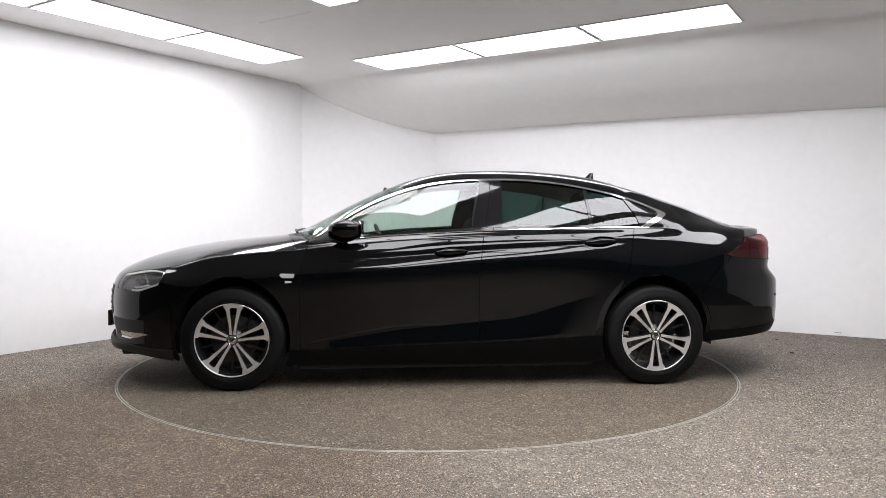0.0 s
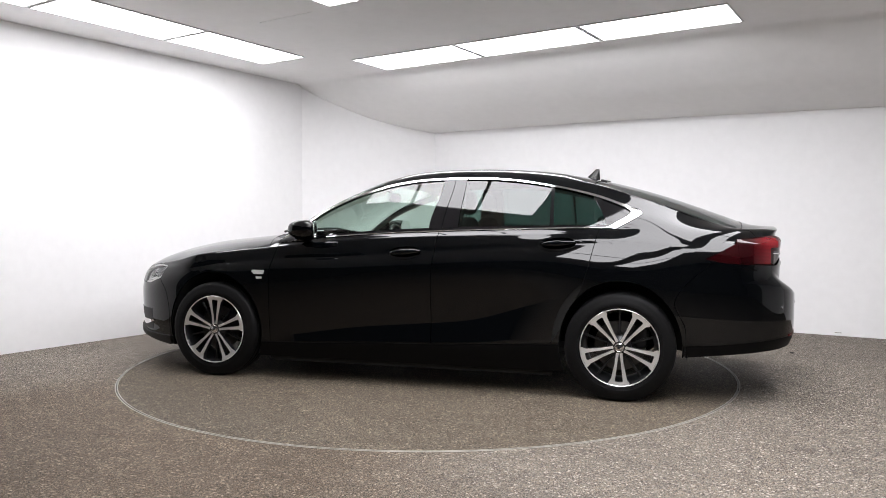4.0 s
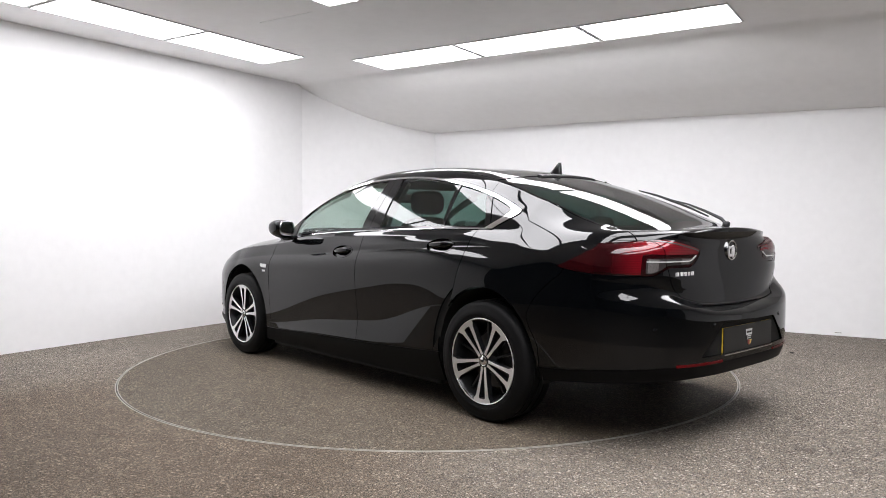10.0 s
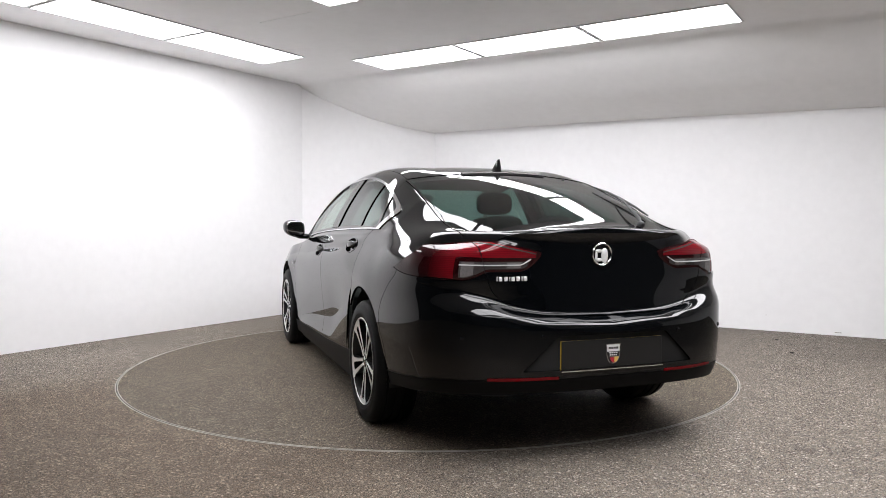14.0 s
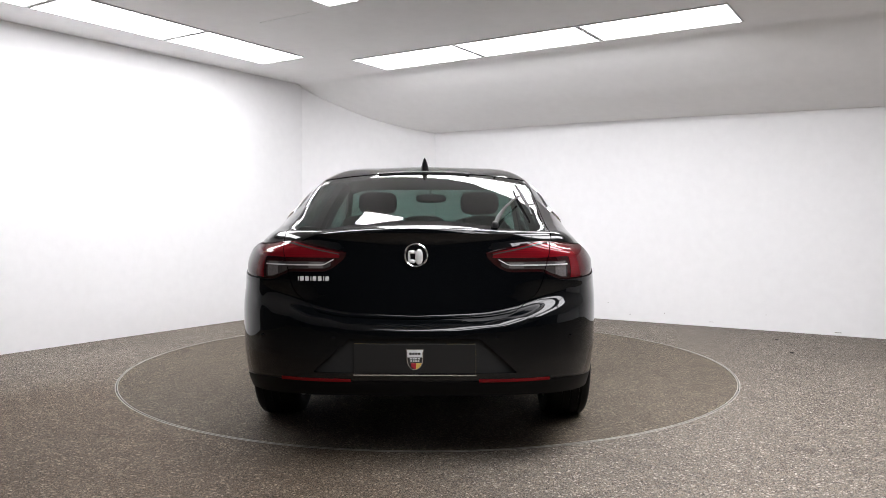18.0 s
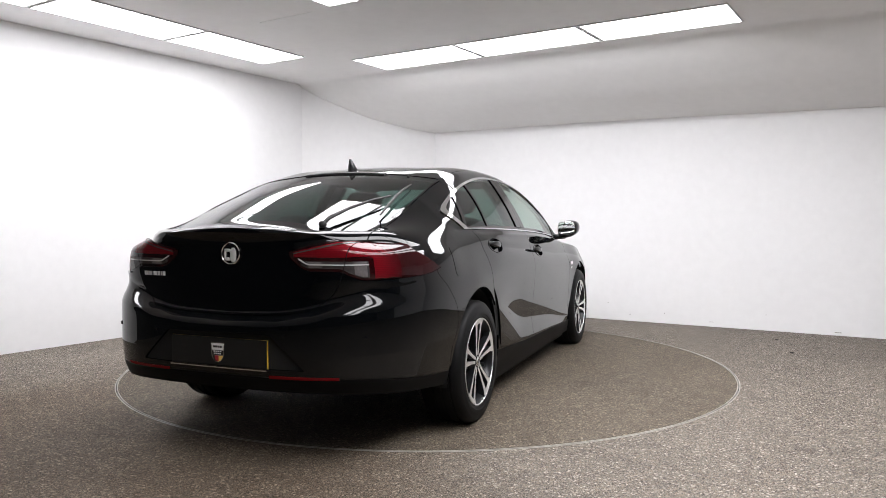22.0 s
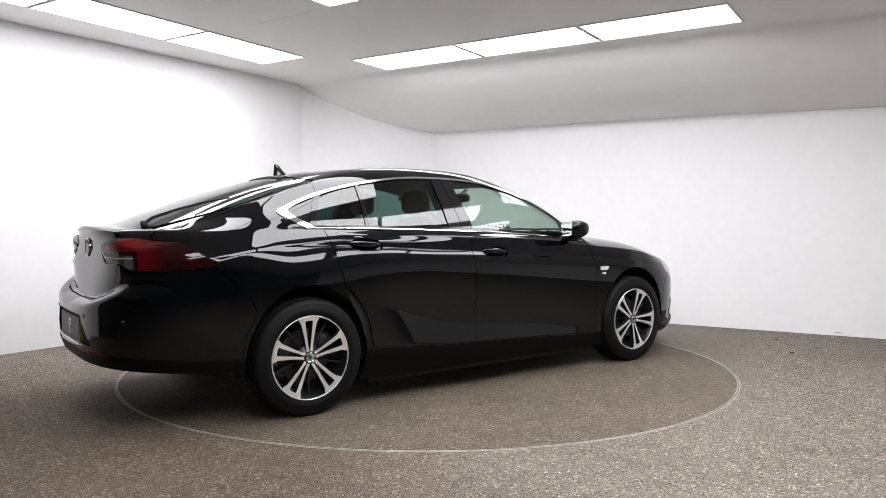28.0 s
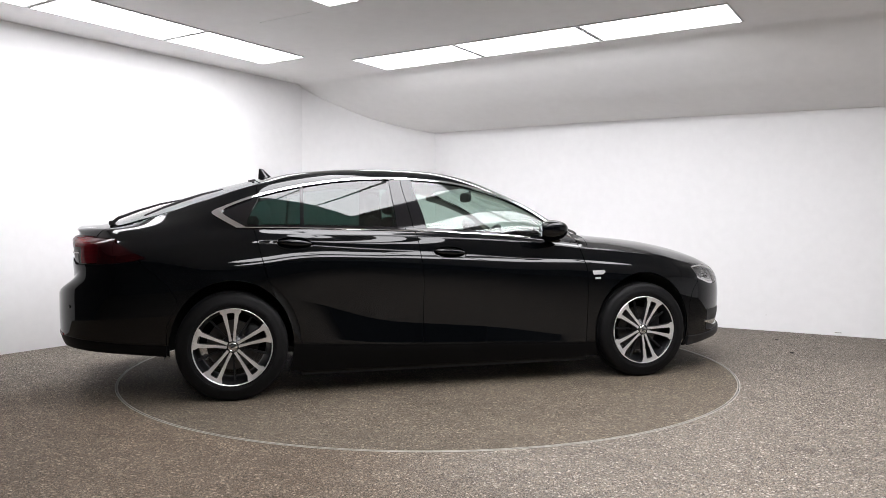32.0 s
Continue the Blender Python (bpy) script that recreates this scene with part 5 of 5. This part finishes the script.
part("emblem_shape", lump((bx - 0.006, 0.018, 0.972), (0.005, 0.018, 0.008), 2.6, 14, 8), M_SILVER, emblem, smooth=True)
part("emblem_shape", lump((bx - 0.006, 0.031, 0.948), (0.005, 0.006, 0.022), 2.6, 14, 8), M_SILVER, emblem, smooth=True)
part("emblem_shape", lump((bx - 0.006, 0.017, 0.930), (0.005, 0.016, 0.009), 2.6, 14, 8), M_SILVER, emblem, smooth=True)

# model name as plain chrome bars
for k in range(8):
    wdt = 0.0045 if k in (0, 3, 6) else 0.0165
    y0 = 0.536 - [0, 0.0085, 0.029, 0.0495, 0.058, 0.0785, 0.099, 0.1075][k] * 1.18
    xx = tail_at(y0, 0.851)
    part("name_bar", box_bm((xx - 0.004, y0 - wdt, 0.841), (xx + 0.003, y0, 0.861), 0.001, 1), M_SILVER, car, "plain chrome lettering bar")

# parking sensors
for y0, z0 in ((0.36, 0.597), (-0.36, 0.597), (0.70, 0.59), (-0.70, 0.59)):
    xx = tail_at(y0, z0)
    se = lathe([(0.0, 0.004), (0.009, 0.003), (0.0105, -0.004)], 16)
    bmesh.ops.transform(se, matrix=Matrix.Translation((xx, y0, z0)) @ Matrix.Rotation(radians(90) - math.copysign(abs(y0) ** 3, y0), 4, "Z"), verts=se.verts)
    part("parking_sensor", se, M_GLOSSBLACK, car, smooth=True)

for sgn, side in ((1, "left"), (-1, "right")):
    # handles in their bowls
    for cx, cz in HANDLES:
        skin_part("handle_bowl", [inside(oval(cx, cz, 0.122, 0.047)), below(6.9), lambda x, y, z, s, v: 0.2 - np.abs(x - cx)], M_PAINT, car, side, out=-0.014, lip=0)
        skin_part("handle_bowl_edge", [inside(oval(cx, cz, 0.122, 0.0455)), oval(cx, cz, 0.114, 0.0405), below(6.9), lambda x, y, z, s, v: 0.2 - np.abs(x - cx)], M_PAINT, car, side, out=0.0025, lip=0.018)
        p, n = skin_at(cx, cz + 0.006)
        bow = lambda q: Vector((q.x, q.y - 0.016 * (q.x / 0.113) ** 2, q.z * (1 - 0.35 * (q.x / 0.113) ** 2) - 0.06 * q.x))
        h = lump((p.x, p.y + 0.010, p.z), (0.113, 0.013, 0.020), 2.5, 24, 12, bow)
        part("door_handle", h if sgn > 0 else mirrored(h), M_PAINT, car, smooth=True)
    # mirrors
    def cup(q):
        k = 1 - 0.22 * max(0, q.x / 0.115)
        return Vector((q.x - 0.25 * q.y, q.y, q.z * k * (1 - 0.10 * q.y / 0.08) + 0.012 * q.y / 0.08))
    mc = (0.688, 0.962, 1.048)
    h = lump(mc, (0.104, 0.088, 0.069), 2.7, 32, 16, cup)
    for v in h.verts:
        v.co.x = max(v.co.x, 0.596 - 0.25 * (v.co.y - mc[1]))
    mir = part("door_mirror", h if sgn > 0 else mirrored(h), M_PAINT, car, "glossy black door mirror", smooth=True)
    gl = lump((0.594, mc[1], 1.053), (0.0025, 0.074, 0.058), 2.8, 28, 10, lambda q: Vector((q.x - 0.25 * q.y - 0.001, q.y, q.z)))
    part("mirror_glass", gl if sgn > 0 else mirrored(gl), M_MIRROR, mir, "silver mirror glass", smooth=True)
    arm = lump((0.715, 0.885, 0.985), (0.055, 0.055, 0.022), 3.0, 20, 10)
    part("mirror_foot", arm if sgn > 0 else mirrored(arm), M_GLOSSBLACK, mir, smooth=True)
    ind = lump((0.752, 0.985, 1.042), (0.022, 0.036, 0.005), 2.2, 16, 8)
    part("indicator", ind if sgn > 0 else mirrored(ind), M_GREYLENS, mir, smooth=True)
    # wing emblem and badge
    p, n = skin_at(1.058, 0.752)
    yy = p.y
    bm_ = prism([(-0.048, 0.014), (0.040, 0.016), (0.050, 0.004), (0.030, -0.014), (-0.040, -0.014)], 0.0, 0.006)
    bmesh.ops.transform(bm_, matrix=Matrix.Translation((1.058, yy, 0.752)) @ Matrix.Rotation(radians(-90), 4, "X") @ Matrix.Scale(-1, 4, (0, 1, 0)), verts=bm_.verts)
    part("wing_trim", bm_ if sgn > 0 else mirrored(bm_), M_SILVER, car, "chrome wing ornament")
    p, n = skin_at(1.052, 0.713)
    bm_ = prism([(-0.020, 0.007), (0.022, 0.008), (0.018, -0.008), (-0.022, -0.006)], 0.0, 0.004)
    bmesh.ops.transform(bm_, matrix=Matrix.Translation((1.052, p.y, 0.713)) @ Matrix.Rotation(radians(-90), 4, "X") @ Matrix.Scale(-1, 4, (0, 1, 0)), verts=bm_.verts)
    part("wing_badge", bm_ if sgn > 0 else mirrored(bm_), M_SILVER, car, "small silver badge")

# fuel flap on the right flank
flap_line = lambda x, y, z, s, v: np.maximum(np.maximum(np.abs(x + 1.665) - 0.085, np.abs(z - 0.905) - 0.075), np.hypot(np.maximum(np.abs(x + 1.665) - 0.06, 0), np.maximum(np.abs(z - 0.905) - 0.05, 0)) - 0.025)
skin_part("fuel_flap", [inside(flap_line), below(6.9), lambda x, y, z, s, v: -1.4 - x], M_PAINT, car, "right", out=0.0015, lip=0.004)

# roof fin, screen-top lamp, washer jet, wipers
fin_rows = []
b = bmesh.new()
for k in range(9):
    t = k / 8
    zz = 1.400 + 0.092 * t
    xf_, xb_ = -1.085 - 0.115 * t**0.75, -1.235 + 0.012 * t - 0.004 * t * t
    hw = 0.030 * (1 - t) ** 0.8 + 0.0035
    row = []
    for i in range(16):
        a = 2 * math.pi * i / 16
        cx = (xf_ + xb_) / 2 + (xf_ - xb_) / 2 * math.cos(a)
        row.append(b.verts.new((cx, hw * math.sin(a) * (0.55 if math.cos(a) > 0.5 else 1.0), zz)))
    fin_rows.append(row)
for r0, r1 in zip(fin_rows, fin_rows[1:]):
    for i in range(16):
        b.faces.new((r0[i], r0[(i + 1) % 16], r1[(i + 1) % 16], r1[i]))
b.faces.new(fin_rows[-1])
b.faces.new(fin_rows[0][::-1])
part("roof_fin_aerial", b, M_GLOSSBLACK, car, "gloss black shark-fin aerial", smooth=True)
skin_part("high_brake_lamp", [above(8.5), lambda x, y, z, s, v: ROOF_R(y) + 0.010 - x, lambda x, y, z, s, v: x - ROOF_R(y) + 0.030, lambda x, y, z, s, v: 0.27 - np.abs(y)], M_PLASTIC, car, out=0.006, lip=0.012, centre=True, label="dark high-level brake lamp")
part("washer_jet", lump((-1.275, -0.42, 1.372), (0.008, 0.007, 0.010), 2.5, 12, 8), M_PLASTIC, car, smooth=True)


def glass_z(x, y):
    v = SKIN[0]
    d = np.hypot(v[:, 0] - x, v[:, 1] - abs(y)) + (v[:, 4] < 7.9) * 9
    k = np.argsort(d)[:4]
    return float(v[k, 2].mean())


wp = lambda x, y, h: (x, y, glass_z(x, y) + h)
arm_pts = [wp(-2.17, -0.37, 0.012), wp(-2.13, -0.385, 0.030), wp(-2.00, -0.425, 0.040), wp(-1.86, -0.478, 0.038), wp(-1.735, -0.525, 0.030)]
rw = part("rear_wiper", tube(arm_pts, [0.010, 0.010, 0.008, 0.006, 0.005], 10), M_PLASTIC, car, "black rear wiper", smooth=True)
part("wiper_blade", tube([wp(-1.95, -0.570, 0.018), wp(-1.84, -0.560, 0.024), wp(-1.72, -0.545, 0.027), wp(-1.60, -0.535, 0.024), wp(-1.47, -0.525, 0.016)], [0.005, 0.007, 0.009, 0.007, 0.004], 8), M_PLASTIC, rw, smooth=True)
pv = lump(wp(-2.17, -0.37, 0.012), (0.021, 0.016, 0.017), 3, 16, 8)
part("wiper_pivot", pv, M_PLASTIC, rw, smooth=True)
for y0, y1 in ((0.55, -0.10), (-0.05, -0.62)):
    cw = lambda y, d, h: (float(SCREEN(y)) + d, y, glass_z(float(SCREEN(y)) + d, y) + h)
    fw_ = part("front_wiper", tube([cw(y0 + (y1 - y0) * k / 8, 0.03 - 0.01 * math.sin(math.pi * k / 8), 0.016) for k in range(9)], 0.009, 8), M_PLASTIC, car, "black windscreen wiper", smooth=True)

# ---- inside the car ----
def seat(x, y, w, name, back_top, recline=0.22, head=True):
    base = lump((x + 0.10, y, 0.50), (0.27, w / 2, 0.09), 4.0, 24, 10)
    st = part(name, base, M_FABRIC, car, "black fabric seat", smooth=True)
    h = (back_top - 0.52) / 2
    lean = lambda q: Vector((q.x - recline * (q.z + h) - 0.02 * (q.y / (w / 2)) ** 2, q.y * (1 - 0.12 * max(0, q.z / h)), q.z))
    part("backrest", lump((x - 0.16, y, 0.52 + h), (0.075, w / 2, h), 3.6, 24, 14, lean), M_FABRIC, st, smooth=True)
    if head:
        hx = x - 0.16 - recline * 2 * h - 0.01
        part("headrest", lump((hx, y, back_top + 0.10), (0.05, 0.14, 0.085), 3.2, 20, 12), M_FABRIC, st, smooth=True)
        for d in (-0.05, 0.05):
            part("headrest_post", tube([(hx, y + d, back_top - 0.02), (hx, y + d, back_top + 0.06)], 0.006, 8), M_CHROME, st)
    return st


seat(-0.02, 0.37, 0.56, "front_seat", 1.14)
seat(-0.02, -0.37, 0.56, "front_seat", 1.14)
bench = part("rear_bench", lump((-0.82, 0, 0.48), (0.26, 0.66, 0.09), 4.5, 28, 10), M_FABRIC, car, "black fabric rear bench", smooth=True)
part("backrest", lump((-1.17, 0, 0.74), (0.07, 0.64, 0.27), 4.0, 28, 14, lambda q: Vector((q.x - 0.3 * q.z, q.y, q.z))), M_FABRIC, bench, smooth=True)
for y0 in (0.36, 0.0, -0.36):
    part("headrest", lump((-1.28, y0, 1.07), (0.045, 0.13, 0.075), 3.0, 20, 12), M_FABRIC, bench, smooth=True)
dash = part("dashboard", lump((0.76, 0, 0.86), (0.27, 0.70, 0.12), 3.4, 32, 12, lambda q: Vector((q.x, q.y, q.z - 0.10 * max(0, -q.x / 0.27) * 0.3))), M_PLASTIC, car, smooth=True)
part("instrument_hood", lump((0.60, -0.37, 0.965), (0.12, 0.17, 0.035), 3, 20, 10), M_PLASTIC, dash, smooth=True)
ring = [(0.42 + 0.19 * math.sin(a) * 0.42, -0.37 + 0.185 * math.cos(a), 0.905 + 0.185 * math.sin(a) * 0.9) for a in [2 * math.pi * k / 40 for k in range(40)]]
sw = part("steering_wheel", tube(ring, 0.0155, 10, closed=True), M_PLASTIC, car, "black steering wheel on the right-hand side", smooth=True)
part("steering_boss", lump((0.44, -0.37, 0.895), (0.03, 0.08, 0.06), 2.5, 20, 10), M_PLASTIC, sw, smooth=True)
for s_ in (1, -1):
    part("steering_spoke", box_bm((0.425, -0.37 + s_ * 0.05 - (0.06 if s_ < 0 else 0), 0.885), (0.445, -0.37 + s_ * 0.05 + (0.12 if s_ > 0 else -0.0) - (0.06 if s_ < 0 else 0), 0.91), 0.005), M_PLASTIC, sw)
im = part("interior_mirror", lump((0.36, 0.0, 1.295), (0.022, 0.125, 0.038), 3.0, 24, 10), M_PLASTIC, car, "black rear-view mirror inside the windscreen", smooth=True)
part("mirror_stalk", tube([(0.37, 0, 1.31), (0.40, 0, 1.345), (0.43, 0, 1.36)], 0.014, 8), M_PLASTIC, im, smooth=True)
part("parcel_shelf", box_bm((-2.12, -0.60, 0.985), (-1.36, 0.60, 1.005), 0.006), M_FABRIC, car)
part("cabin_floor", box_bm((-1.30, -0.74, 0.26), (0.95, 0.74, 0.30), 0.01), M_SHELL, car)
part("centre_console", box_bm((-0.45, -0.11, 0.30), (0.62, 0.11, 0.62), 0.03), M_PLASTIC, car)
skin_part("headliner", [above(8.05), lambda x, y, z, s, v: ROOF_F(y) + 0.02 - x, lambda x, y, z, s, v: x - ROOF_R(y) - 0.02], M_HEADLINER, car, out=-0.035, lip=0, centre=True, label="light grey headlining")
for side in ("left", "right"):
    skin_part("pillar_lining", [above(7.86), below(8.3), lambda x, y, z, s, v: 0.90 - x, lambda x, y, z, s, v: x - 0.20], M_HEADLINER, car, side, out=-0.03, lip=0)
    skin_part("pillar_lining", [above(7.02), below(8.0), behind(line_x([(-0.165, 1.0), (-0.165, 1.05), (-0.225, 1.40)]), 0.0), ahead(line_x([(-0.372, 1.0), (-0.372, 1.05), (-0.39, 1.40)]), 0.0)], M_SHELL, car, side, out=-0.04, lip=0.03)


# ---- what moves ----
TURNS = [(0.0, 183.55), (1.0, 179.25), (2.0, 174.0), (3.0, 168.7), (6.0, 152.45), (9.0, 136.45), (12.0, 120.2), (14.0, 109.2), (16.5, 96.45), (18.0, 88.5), (20.0, 77.75), (20.5, 75.1), (23.0, 62.25), (25.5, 48.6), (28.0, 35.6), (30.0, 24.9), (32.0, 14.4)]


def motions():
    walk(turntable, [(t, pose(0, 0, 0, 0, 0, a)) for t, a in TURNS])
    walk(car, [(t, pose(0, 0, 0, 0, 0, a) @ pose(-0.070, -0.001, 0)) for t, a in TURNS])


motions()
